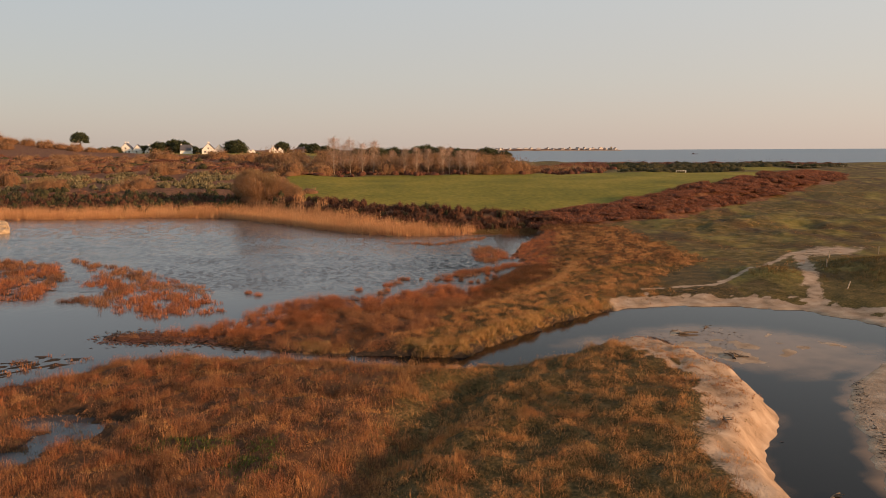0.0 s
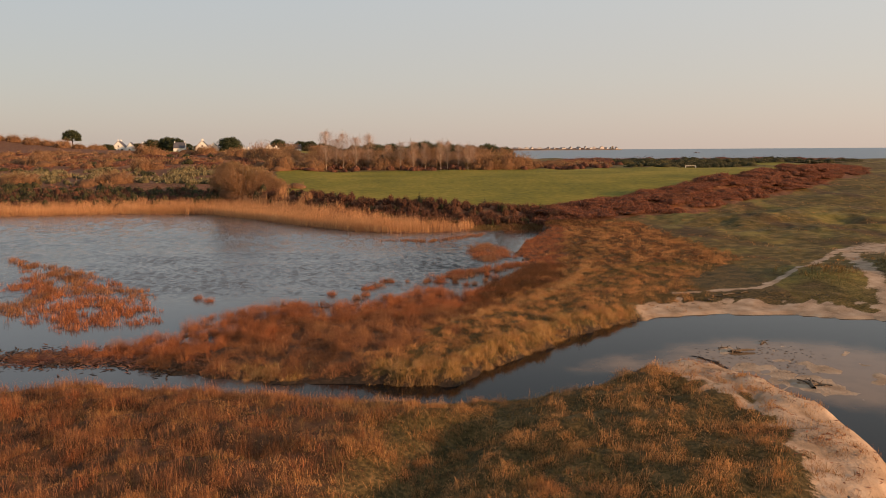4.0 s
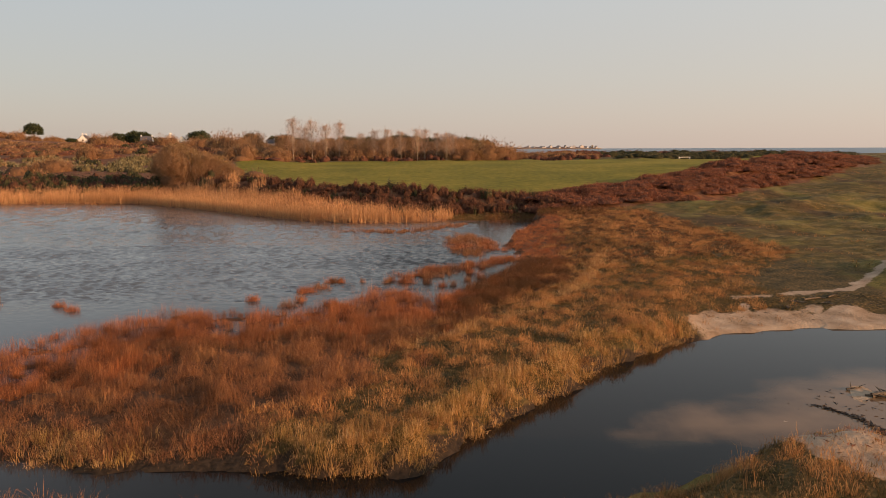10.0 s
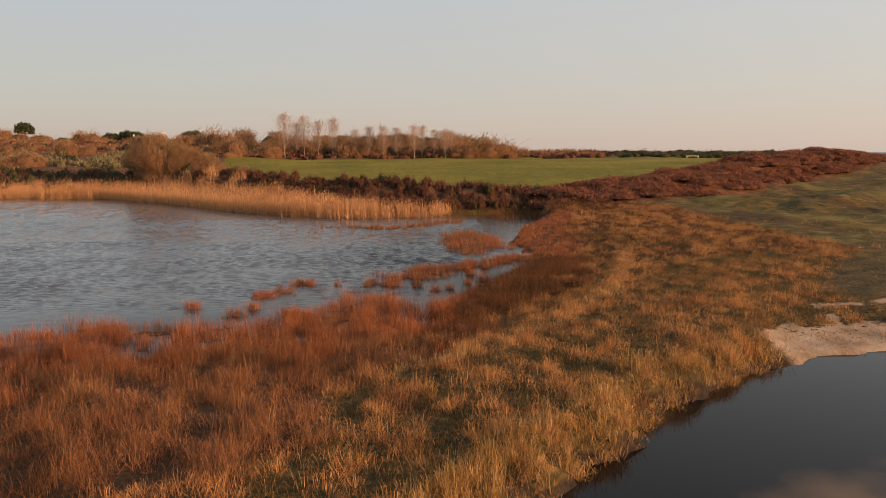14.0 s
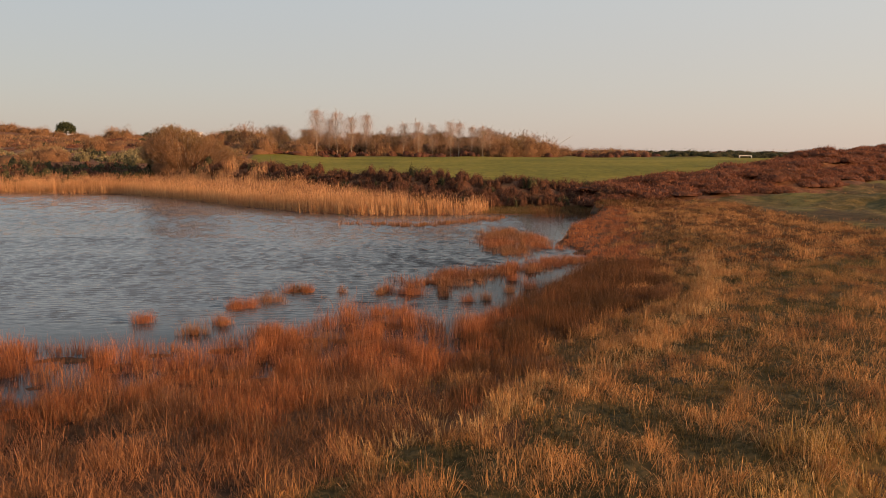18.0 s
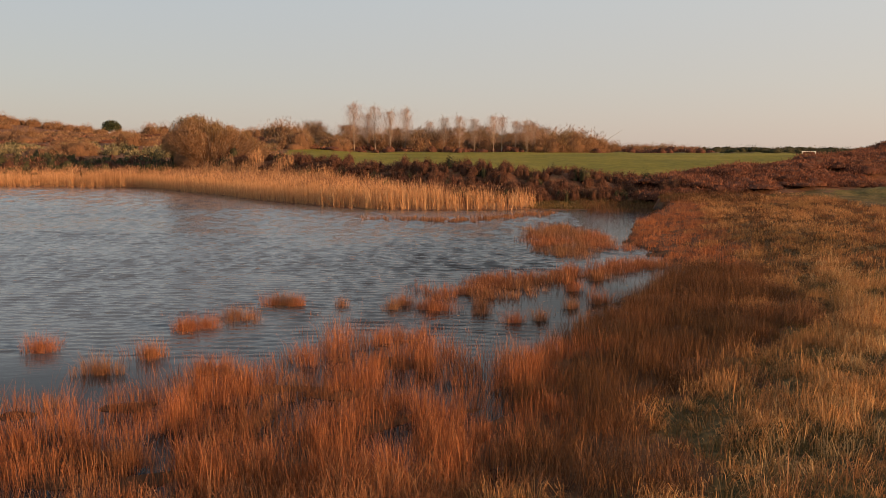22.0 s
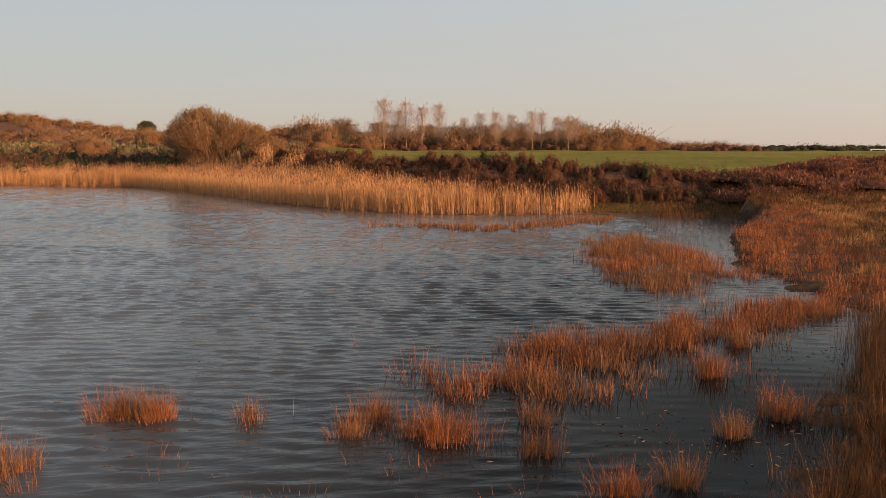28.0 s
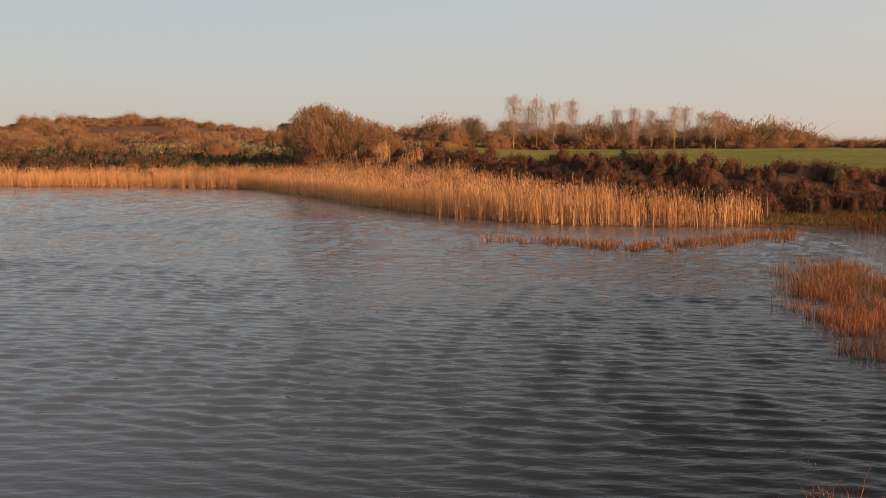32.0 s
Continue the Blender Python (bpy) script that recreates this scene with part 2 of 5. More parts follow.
def water_material(name, deep, ripple_distance):
    m, nt, b = material(name, 0.03, 0.5)
    b.inputs["IOR"].default_value = 1.333
    shallow = attr(nt, "shallow")
    grain = noise_at(nt, 0.5, 5.0)
    f = ramp(nt, math_node(nt, "ADD", shallow, math_node(nt, "MULTIPLY", math_node(nt, "SUBTRACT", grain, 0.5), 0.7)), [(0.2, (0, 0, 0)), (1.0, (1, 1, 1))])
    # weaker sky reflection painted in: darker water colour here, less gloss below
    deep = mix(nt, attr(nt, "dimmed"), deep, (0.010, 0.009, 0.008))
    col = mix(nt, f, deep, (0.20, 0.125, 0.070))
    nt.links.new(col, b.inputs["Base Color"])
    a = noise_at(nt, 2.2, 2.5, (0.5, 1.9, 1), turn=17)
    c = noise_at(nt, 5.0, 3.0, (0.6, 1.9, 1), turn=17)
    h = math_node(nt, "ADD", a, math_node(nt, "MULTIPLY", c, 0.42))
    patches = ramp(nt, noise_at(nt, 0.06, 3.0, (1, 0.5, 1)), [(0.35, (0.8, 0.8, 0.8)), (0.65, (1, 1, 1))])
    h = math_node(nt, "MULTIPLY", h, math_node(nt, "MULTIPLY", attr(nt, "ripple"), patches))
    bump(nt, b, h, 1.0, ripple_distance)
    gloss = math_node(nt, "ADD", math_node(nt, "MULTIPLY", math_node(nt, "MINIMUM", attr(nt, "ripple"), 1.0), 0.35), 0.45)
    gloss = math_node(nt, "MULTIPLY", gloss, math_node(nt, "SUBTRACT", 1.0, math_node(nt, "MULTIPLY", attr(nt, "dimmed"), 0.62)))
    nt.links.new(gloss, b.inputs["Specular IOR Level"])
    nt.links.new(math_node(nt, "ADD", math_node(nt, "MULTIPLY", math_node(nt, "MINIMUM", attr(nt, "ripple"), 1.0), 0.03), 0.02), b.inputs["Roughness"])
    return m


GROUND = ground_material()
POND = water_material("pond_water", (0.080, 0.086, 0.092), 0.03)
# sky reflection and haze painted into the sea's pale colour, gloss nearly off
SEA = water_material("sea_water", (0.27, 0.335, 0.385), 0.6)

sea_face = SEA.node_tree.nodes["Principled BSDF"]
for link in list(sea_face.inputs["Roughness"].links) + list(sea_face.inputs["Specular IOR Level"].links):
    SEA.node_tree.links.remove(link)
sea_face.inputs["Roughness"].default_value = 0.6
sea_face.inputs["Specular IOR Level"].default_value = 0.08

# ---------------------------------------------------------------- the plan, in metres
SPIT = ((19.3, 153), (20, 149), (14, 135), (12, 124), (12.8, 112.6), (9.4, 105), (6.2, 98.4), (4.0, 93.4), (2.6, 92), (1.5, 94), (0.6, 96),
        (-0.7, 96.2), (-3.3, 92.4), (-6, 89.2), (-9.5, 88), (-13, 88.8), (-15.5, 88.2), (-18, 85.8), (-20.4, 81.5), (-21, 77), (-25, 73),
        (-31, 69.7), (-25, 68), (-19.7, 67), (-15.2, 65.3), (-11.5, 64.1), (-7.5, 63.7), (-0.9, 63.1), (2, 63.4), (3, 65.2), (5.8, 68.9),
        (9.2, 72.7), (11.3, 76), (14, 78), (16.5, 80.2), (20, 82.2), (26, 83.4), (33, 83), (39.3, 80.2), (43.7, 73.3), (56, 64), (90, 50),
        (6000, -300), (6000, 500), (60, 400), (22, 160))
NORTH = ((-400, 170), (-120, 190), (-95, 190), (-73, 194), (-54, 191), (-38, 176), (-26, 163), (-15, 153.5), (-8, 150.6), (0, 150.8), (6.4, 153.4),
         (10, 153.4), (18.5, 154.5), (24, 152), (60, 150), (6000, 300), (6000, 9000), (-6000, 9000), (-6000, 170))
SOUTH = ((-90, 44), (-33, 54.6), (-29, 58.1), (-27, 61.8), (-22, 63.3), (-18.5, 62.3), (-12, 61.5), (-5, 59.7), (1, 59.1), (5, 59.7), (10, 61.3),
         (14, 63.7), (18.3, 64.3), (21, 60), (22.5, 55), (22.2, 49), (21.4, 46.5), (18.6, 42.4), (17.6, 38.6), (17.4, 35), (19, 20), (24, 0),
         (30, -60), (60, -6000), (-6000, -6000), (-6000, 40))
STRAND = ((36.6, 61), (30.3, 55), (27.6, 50), (25, 43), (22.6, 37), (25, 20), (32, 0), (50, -60), (90, -6000), (6000, -6000), (6000, -330), (90, 44), (56, 58))
ISLE_A = ((-76, 122), (-66, 119), (-58, 114), (-53, 105), (-49.5, 95), (-48.8, 89), (-55, 85), (-70, 88), (-80, 104))
ISLE_B = ((-59.1, 120.2), (-45, 110), (-36, 100), (-29, 92), (-24.8, 81), (-29.9, 78), (-37.8, 84), (-44.9, 87.2), (-42, 93), (-47.1, 98.3), (-49, 108))
ISLE_C = ((-60, 60), (-37.4, 62.2), (-34.3, 63.8), (-30.4, 62.6), (-31.3, 60), (-36, 57), (-60, 52))
BAR = ((10.6, 66.2), (13.4, 69.6), (16.4, 69), (18.8, 72), (24, 74.2), (31, 73), (38, 66), (34, 61), (27, 58), (23.5, 60), (19, 66), (16.7, 65.6))
CLUMP_N = ((5.2, 129.5), (5.5, 118.4), (6.9, 116), (8.5, 116), (9.1, 120.2), (10.6, 119.8), (10.4, 123.9), (9.9, 128.2), (7.5, 136))
CLUMP_S = ((0, 104.0), (1.4, 103.7), (2.4, 103.2), (3.7, 104.9), (5.7, 106.4), (7.9, 109.5), (9.6, 111.5), (11.7, 113.2), (12.4, 115.5), (9.9, 114.3), (7.0, 111.1), (5.8, 109.3), (3.6, 108.8), (2.2, 105.6), (1.3, 104.8), (0.1, 104.7))
FIELD = ((-34, 196), (-62, 306), (-20, 318), (50, 327), (100, 342), (148, 344), (140, 306), (120, 274), (96, 242), (68, 210), (51, 193), (38, 180), (24, 173), (2, 173), (-18, 184))
FIELD_FAR = ((92, 366), (104, 420), (182, 432), (178, 380), (140, 362))


def inside_by(px, py, poly):
    """Metres inside (+) or outside (-) an outline, for arrays of places."""
    px, py = np.asarray(px, float), np.asarray(py, float)
    best, inside = np.full(px.shape, 1e18), np.zeros(px.shape, bool)
    for (ax, ay), (bx, by) in zip(poly, poly[1:] + poly[:1]):
        dx, dy = bx - ax, by - ay
        s = np.clip(((px - ax) * dx + (py - ay) * dy) / (dx * dx + dy * dy), 0, 1)
        best = np.minimum(best, (px - ax - s * dx) ** 2 + (py - ay - s * dy) ** 2)
        if dy:
            inside ^= ((ay > py) != (by > py)) & (px < ax + (py - ay) * dx / dy)
    d = np.sqrt(best)
    return np.where(inside, d, -d)


def off_line(px, py, line):
    best = np.full(np.shape(px), 1e18)
    for (ax, ay), (bx, by) in zip(line, line[1:]):
        dx, dy = bx - ax, by - ay
        s = np.clip(((px - ax) * dx + (py - ay) * dy) / (dx * dx + dy * dy), 0, 1)
        best = np.minimum(best, (px - ax - s * dx) ** 2 + (py - ay - s * dy) ** 2)
    return np.sqrt(best)


def step(x, a, b):
    s = np.clip((np.asarray(x, float) - a) / (b - a), 0, 1)
    return s * s * (3 - 2 * s)


_waves = [(random.uniform(0, 6.3), random.uniform(0, 6.3), random.uniform(0, 6.3)) for _ in range(40)]


def rough(x, y, size, seed=0, octaves=4):
    """Smooth uneven ground, about -1 to 1, made of turned sine waves."""
    x, y = np.asarray(x, np.float32), np.asarray(y, np.float32)
    out, amp = 0, 1.0
    for o in range(octaves):
        for k in range(4):
            a, p, q = _waves[(seed * 7 + o * 4 + k) % 40]
            c, s = math.cos(a), math.sin(a)
            f = 6.283 / size * (1.0 + 0.27 * k)
            u, v = x * c + y * s, -x * s + y * c
            out = out + amp * 0.4 * np.sin(f * u + p + 1.3 * np.sin(f * 0.6 * v + q))
        size, amp = size / 2.1, amp * 0.52
    return out


POND_EDGE = SPIT[:21]
STREAM_EDGE = SPIT[21:40]
PATH = ((24, 89), (32.6, 91), (39.2, 97.5), (51.2, 113), (57, 120))
TRACKS = (((39, 99), (62, 130), (121, 208)), ((42, 97), (66, 128), (127, 206)))
PATH_B = ((41.7, 83), (45.5, 93), (48.8, 101), (55.3, 117))


HEDGE = ((26, 166), (45, 175), (60, 191), (76, 208), (104, 240), (128, 271), (150, 308))
HEDGE_RISE = (1.3, 2.5, 3.2, 3.7, 3.2, 1.9, 0.7)
BANK = ((-52, 206), (-36, 193.5), (-20, 181), (-6, 171.5), (6, 167.5), (13, 166))


POOLS = ((-7.0, 78.8, 1.9), (-9.6, 83.4, 1.3), (-7.3, 85.0, 1.0), (-12.5, 80.5, 1.5), (-14.8, 84.5, 1.4), (-11.2, 77.2, 1.1), (-23.4, 44.6, 2.6), (-25.6, 47.6, 3.0), (-25.0, 41.2, 2.8), (-21.5, 46.8, 1.9), (-17.5, 78.5, 1.3), (-3.6, 86.6, 0.9))


def hedge_bank(x, y):
    """The long earth bank under the bracken: highest half way along."""
    best, rise = np.full(np.shape(x), 1e18), np.zeros(np.shape(x))
    for (ax, ay), (bx, by), ra, rb in zip(HEDGE, HEDGE[1:], HEDGE_RISE, HEDGE_RISE[1:]):
        dx, dy = bx - ax, by - ay
        s = np.clip(((x - ax) * dx + (y - ay) * dy) / (dx * dx + dy * dy), 0, 1)
        d = (x - ax - s * dx) ** 2 + (y - ay - s * dy) ** 2
        rise = np.where(d < best, ra + (rb - ra) * s, rise)
        best = np.minimum(best, d)
    return rise * np.exp(-best / 6.0 ** 2)


def pooled(x, y):
    """Near 1 in the open pools among the rushes."""
    return np.maximum.reduce([np.exp(-((x - a) / r) ** 2 - ((y - b) / (0.6 * r)) ** 2) for a, b, r in POOLS]) + 0.12 * rough(x, y, 1.6, 3, 2)


def height(x, y):
    x, y = np.asarray(x, float), np.asarray(y, float)
    wob = 0.5 * rough(x, y, 5.0, 1, 3) + 0.25 * rough(x, y, 1.4, 2, 2)
    soft = 0.5 * rough(x, y, 7.0, 1, 2)
    ds, dn, dS, dR = (inside_by(x, y, p) + w for p, w in ((SPIT, 0.8 * (wob + (soft - wob) * step(x, 13, 17))), (NORTH, 0.8 * wob), (SOUTH, 0.12 * soft), (STRAND, 0.4 * wob)))
    far = np.hypot(x, y)
    # the lie of the land behind the pond
    east = 1.0 + 5.2 * step(y + 0.3 * x, 110, 335)
    west = 0.8 + 11.0 * step(y, 160, 440) * step(y, 196, 250) + np.clip((y - 188) * 0.03, 0, 1.2) + 12.0 * np.exp(-((x + 335) / 85) ** 2 - ((y - 500) / 80) ** 2)
    land = east + (west - east) * step(-x - 0.12 * (y - 190), 15, 75)
    land = land + 0.35 * rough(x, y, 40, 3, 3) * step(far, 120, 260) * (1 - 0.8 * step(inside_by(x, y, FIELD), -5, 5))
    coast = y - (560 + 110 * (1 - step(x, 30, 130)) + 0.9 * np.clip(-x - 60, 0, 1e4) * 2.2) + 40 * rough(x, y, 260, 5, 2) + 0.25 * np.clip(x - 150, 0, 400)
    land = np.where(coast > 0, land - 13.0 * step(coast, 0, 160), land)
    land = land + (0.16 * rough(x, y, 8, 2, 3) + 0.42 * rough(x, y, 34, 6, 2)) * step(x, 34, 46) * (1 - step(inside_by(x, y, FIELD), -5, 2))
    mound = (1.7 + 0.9 * step(-x, 12, 30)) * np.exp(-(off_line(x, y, BANK) / 4.2) ** 2) * (1 + 0.25 * rough(x, y, 11, 3, 2)) + hedge_bank(x, y) * (1 + 0.10 * rough(x, y, 14, 3, 2))
    # the spit: marsh by the pond, a turf bank by the stream
    pond_d, stream_d = off_line(x, y, POND_EDGE) + wob, off_line(x, y, STREAM_EDGE) + wob
    low = -0.02 + 0.14 * step(x, 2, 6) + 0.85 * step(pond_d, 2, 15) + 0.10 * rough(x, y, 3.0, 4, 3) * (1 - step(x, 13, 18) * step(y, 100, 92))
    low = low - 0.36 * step(rough(x, y, 4.2, 5, 3), 0.16, 0.44) * step(pond_d, 11, 5) * step(stream_d, 3, 6) * step(x, 6, 2)
    sandy = step(x, 15, 22) * (1 - step(y, 92, 104))
    rise = np.where(stream_d < pond_d, step(ds, 0.0, 0.9 + 6.5 * sandy + 4.0 * step(-x, 3, 8)), 1.0)
    spit = low * (0.15 + 0.85 * rise)
    dunes = 2.0 * np.exp(-((x - 57) / 8) ** 2 - ((y - 95) / 10) ** 2) + 1.1 * np.exp(-((x - 42) / 4.5) ** 2 - ((y - 96) / 6) ** 2) + 2.0 * np.exp(-((x - 75) / 16) ** 2 - ((y - 92) / 18) ** 2)
    spit = spit + dunes * rise
    back = step(y + 0.5 * x, 118, 190)
    zs = spit + (np.maximum(land, 0.3) + mound - spit) * back
    zn = np.minimum(0.02 + 0.07 * np.maximum(dn, 0), np.maximum(land, 0.05)) + np.maximum(land - 1.0, 0) * step(dn, 5, 20)
    zn = np.where(far > 260, land, np.minimum(zn, land)) + mound
    zS = (0.15 + 1.25 * step(dS, 0.2, 5 - 3.4 * step(x, 8, 15)) * (0.45 + 0.55 * step(x, -26, -4)) + 0.7 * step(x, 4, 14) * step(dS, 0, 5)
          - 1.15 * np.exp(-((x - 0.42 * (y - 47)) / 2.4) ** 2) * step(dS, 2, 8) + 0.22 * rough(x, y, 6, 6, 4) * step(dS, 0.3, 3) - 0.75 * np.exp(-((x + 24.5 - 0.5 * (y - 44)) / 2.5) ** 2 - ((y - 44) / 6) ** 2))
    zR = 0.02 + 0.05 * np.maximum(dR, 0)
    z = np.where(far > 420, -9.0, -0.9)
    for d, top in ((dn, zn), (ds, zs), (dS, zS), (dR, np.minimum(zR, 1.2))):
        z = np.maximum(z, np.where(d > 0, top, -0.02 + 0.35 * d))
    for poly, top in ((ISLE_A, 0.0), (ISLE_B, -0.07), (ISLE_C, 0.0), (CLUMP_N, -0.05), (CLUMP_S, -0.06)):
        d = inside_by(x, y, poly) + 1.4 * wob
        z = np.maximum(z, np.minimum(top, 0.02 + 0.3 * d) + 0.03 * rough(x, y, 2.0, 7, 2))
    sea_floor = z
    d = inside_by(x, y, BAR) + 1.2 * wob
    z = np.maximum(z, -0.16 + 0.135 * step(d, -2.5, 2.5) + 0.035 * rough(x, y, 6.0, 8, 3) - np.clip(-d - 2, 0, 9) * 0.2 + 0.06 * np.exp(-((x - 23) / 3.5) ** 2 - ((y - 63) / 3.5) ** 2))
    z = np.where(pooled(x, y) > 0.35, np.minimum(z, 0.5 * (0.35 - pooled(x, y)) + 0.02), z)
    flats = np.exp(-((x - 7.5) / 4.5) ** 2 - ((y - 104.5) / 6.5) ** 2)
    z = np.maximum(z, -0.35 + 0.325 * flats + 0.035 * rough(x, y, 1.5, 9, 4))
    return np.maximum(np.where(far > 420, sea_floor, z), -9.0)


def mesh_from(name, verts, faces_flat, sizes, mat, attrs=(), smooth=False):
    """A mesh straight from arrays: corner indices, and how many corners each face has."""
    me = bpy.data.meshes.new(name)
    me.vertices.add(len(verts))
    me.vertices.foreach_set("co", np.asarray(verts, np.float32).ravel())
    me.loops.add(len(faces_flat))
    me.loops.foreach_set("vertex_index", np.asarray(faces_flat, np.int32))
    sizes = np.asarray(sizes, np.int32)
    me.polygons.add(len(sizes))
    me.polygons.foreach_set("loop_start", np.concatenate(([0], np.cumsum(sizes)[:-1])).astype(np.int32))
    me.polygons.foreach_set("loop_total", sizes)
    me.polygons.foreach_set("use_smooth", np.full(len(sizes), smooth))
    me.update(calc_edges=True)
    for key, values in attrs:
        me.attributes.new(key, "FLOAT", "POINT").data.foreach_set("value", np.asarray(values, np.float32))
    me.materials.append(mat)
    return me


def sheet(name, xs, ys, zfun, mat, attrs=()):
    gx, gy = np.meshgrid(xs, ys)
    x, y = gx.ravel(), gy.ravel()
    z = zfun(x, y)
    n, k = len(xs), len(ys)
    i = (np.arange(k - 1)[:, None] * n + np.arange(n - 1)).ravel()
    faces = np.stack([i, i + 1, i + n + 1, i + n], 1).ravel()
    return mesh_from(name, np.stack([x, y, z], 1), faces, np.full(len(i), 4), mat, [(key, fun(x, y, z)) for key, fun in attrs], True)


def spread(lo, hi, fine, far, growth):
    """Even steps from lo to hi, then ever longer ones out to +-far."""
    mid = np.arange(lo, hi + fine / 2, fine)
    out, s = [], fine
    while sum(out) < far:
        s *= growth
        out.append(s)
    out = np.cumsum(out)
    return np.concatenate([(lo - out)[::-1], mid, hi + out])


def sandy(x, y, z):
    shore = step(off_line(x, y, STREAM_EDGE[9:]) + 1.2 * rough(x, y, 6, 3, 3), 5.2, 1.8) * step(x, 16, 21) * (inside_by(x, y, SPIT) > -3)
    track = np.maximum.reduce([step(off_line(x, y, line), w, 0.25 * w) for line, w in ((PATH, 1.0 + 0.35 * rough(x, y, 4, 3, 3)), (PATH_B, 1.8 + 0.5 * rough(x, y, 5, 2, 3)))] + [0.45 * step(off_line(x, y, line), 0.9, 0.3) for line in TRACKS])
    flat = 0.75 * np.exp(-((x - 61) / 9) ** 2 - ((y - 119 - 0.5 * (x - 61)) / 6) ** 2)
    inner = np.interp(y, (30, 38, 44, 54, 57, 63), (17.4, 17.0, 16.5, 16.3, 14.8, 13.2))
    cliff = step(x - inner + 0.9 * rough(x, y, 4, 3, 3), -0.5, 0.9) * (inside_by(x, y, SOUTH) > -1.5) * step(y, 68, 64)
    cliff = cliff * (1 - 0.35 * step(rough(x, y, 2.6, 6, 3), 0.25, 0.6))
    dR = step(inside_by(x, y, STRAND), -12, -6)
    bar = step(inside_by(x, y, BAR), -5, 0)
    beach = step(z, 1.2, -0.5) * step(np.hypot(x, y), 400, 450)
    return np.clip(np.maximum.reduce([shore, 0.66 * track, flat, cliff, dR, bar, beach]), 0, 1)


def muddy(x, y, z):
    return np.maximum(step(z, 0.09, -0.05), step(z, 0.5, 0.3) * (off_line(x, y, STREAM_EDGE) < 1.2)) * (1 - sandy(x, y, z))


def thatched(x, y, z):
    spit = (inside_by(x, y, SPIT) > -2) * step(x - 0.06 * (y - 105), 40, 32) * step(y, 156, 150)
    south = step(inside_by(x, y, SOUTH), -1, 1) * (0.85 - 0.5 * step(x, -6, 8))
    marsh = (x < 14) * (x > -90) * ((y > 66) | (x < -29)) * (y < 148) * (inside_by(x, y, SOUTH) < -1) * 1.0
    return np.clip(np.maximum.reduce([marsh, spit * (0.95 - 0.3 * step(off_line(x, y, POND_EDGE), 10, 18)), south]), 0, 1)


def dried(x, y, z):
    spit = (inside_by(x, y, SPIT) > -0.3) * step(x - 0.06 * (y - 105), 40, 32) * step(y, 156, 150) * step(straw_side(x, y), -1, 2)
    south = step(inside_by(x, y, SOUTH), 0, 1) * step(x, -12, 2) * 0.8
    return np.clip(np.maximum(spit, south), 0, 1)


def straw_side(x, y):
    """Metres east of the line where red marsh gives way to straw on the spit."""
    return x - np.interp(y, (62, 65, 69, 73, 78, 86.5, 94, 102, 114, 130, 150), (-8, -4.2, -2.4, -0.1, 2.6, 6.2, 10.4, 14, 16, 18.5, 23)) + 1.6 * rough(x, y, 7, 1, 3)


def heathy(x, y, z):
    west = step(-x - 0.2 * (y - 200), 20, 40) * (y > 150) * step(y, 620, 560)
    north = (inside_by(x, y, NORTH) > 0) * step(y, 200, 170) * step(x, 26, 22)
    bank = step(off_line(x, y, HEDGE) + 1.5 * rough(x, y, 9, 5, 2), 11, 8) + 0.42 * step(off_line(x, y, HEDGE) + 4 * rough(x, y, 16, 3, 3), 30, 12)
    return np.clip(np.maximum.reduce([west, 0.9 * north, bank]), 0, 1) * (1 - step(inside_by(x, y, FIELD), -4, 0))


def meadowy(x, y, z):
    houses = step(np.hypot((x + 250) / 1.6, y - 730), 150, 90)
    plots = np.maximum.reduce([np.exp(-((x - a) / u) ** 4 - ((y - b) / v) ** 4) for a, b, u, v in ((-98, 430, 22, 20), (-150, 560, 40, 26), (-235, 600, 60, 40))])
    return np.clip(np.maximum.reduce([step(inside_by(x, y, FIELD), -3, 1), step(inside_by(x, y, FIELD_FAR), -4, 2), houses, plots]), 0, 1)


ground = tagged(new("ground", sheet("ground", spread(-78, 66, 0.66, 5200, 1.09), spread(30, 158, 0.66, 5200, 1.075), height, GROUND,
                [("sand", sandy), ("mud", muddy), ("thatch", thatched), ("dry", dried), ("heath", heathy), ("meadow", meadowy)])),
                "rough coastal turf with sand, marsh mud and green meadow", "ground", kind="structure")


def shallowness(x, y, z):
    return step(height(x, y), -0.35, 0.0) * np.maximum(step(inside_by(x, y, BAR), -3.5, 2.5), step(inside_by(x, y, STRAND), -9, -1)) * (x > 8)


def windy(x, y, z=0):
    """How much the evening breeze ruffles the water: open pond yes, stream and sheltered corners hardly."""
    return 0.04 + 0.96 * step(y - 0.25 * x, 88, 104) * (1 - 0.93 * step(np.exp(-((x - 7.5) / 6) ** 2 - ((y - 104) / 7) ** 2), 0.1, 0.7)) * (1 - 0.8 * step(x, 8, 14)) * (0.7 + 0.3 * step(-inside_by(x, y, NORTH), 0.5, 4))


def open_water(x, y):
    return step(x, -62, -42) * step(y, 140, 116)


def wave_set(seed, count, lo, hi):
    wind = random.Random(seed)
    return [(wind.uniform(lo, hi), radians(wind.gauss(104, 11)), wind.uniform(0, 6.3), wind.uniform(0, 6.3)) for _ in range(count)]


def crest(a):
    """A wave with a sharper top than bottom."""
    return np.sin(a) - 0.28 * np.cos(2 * a)


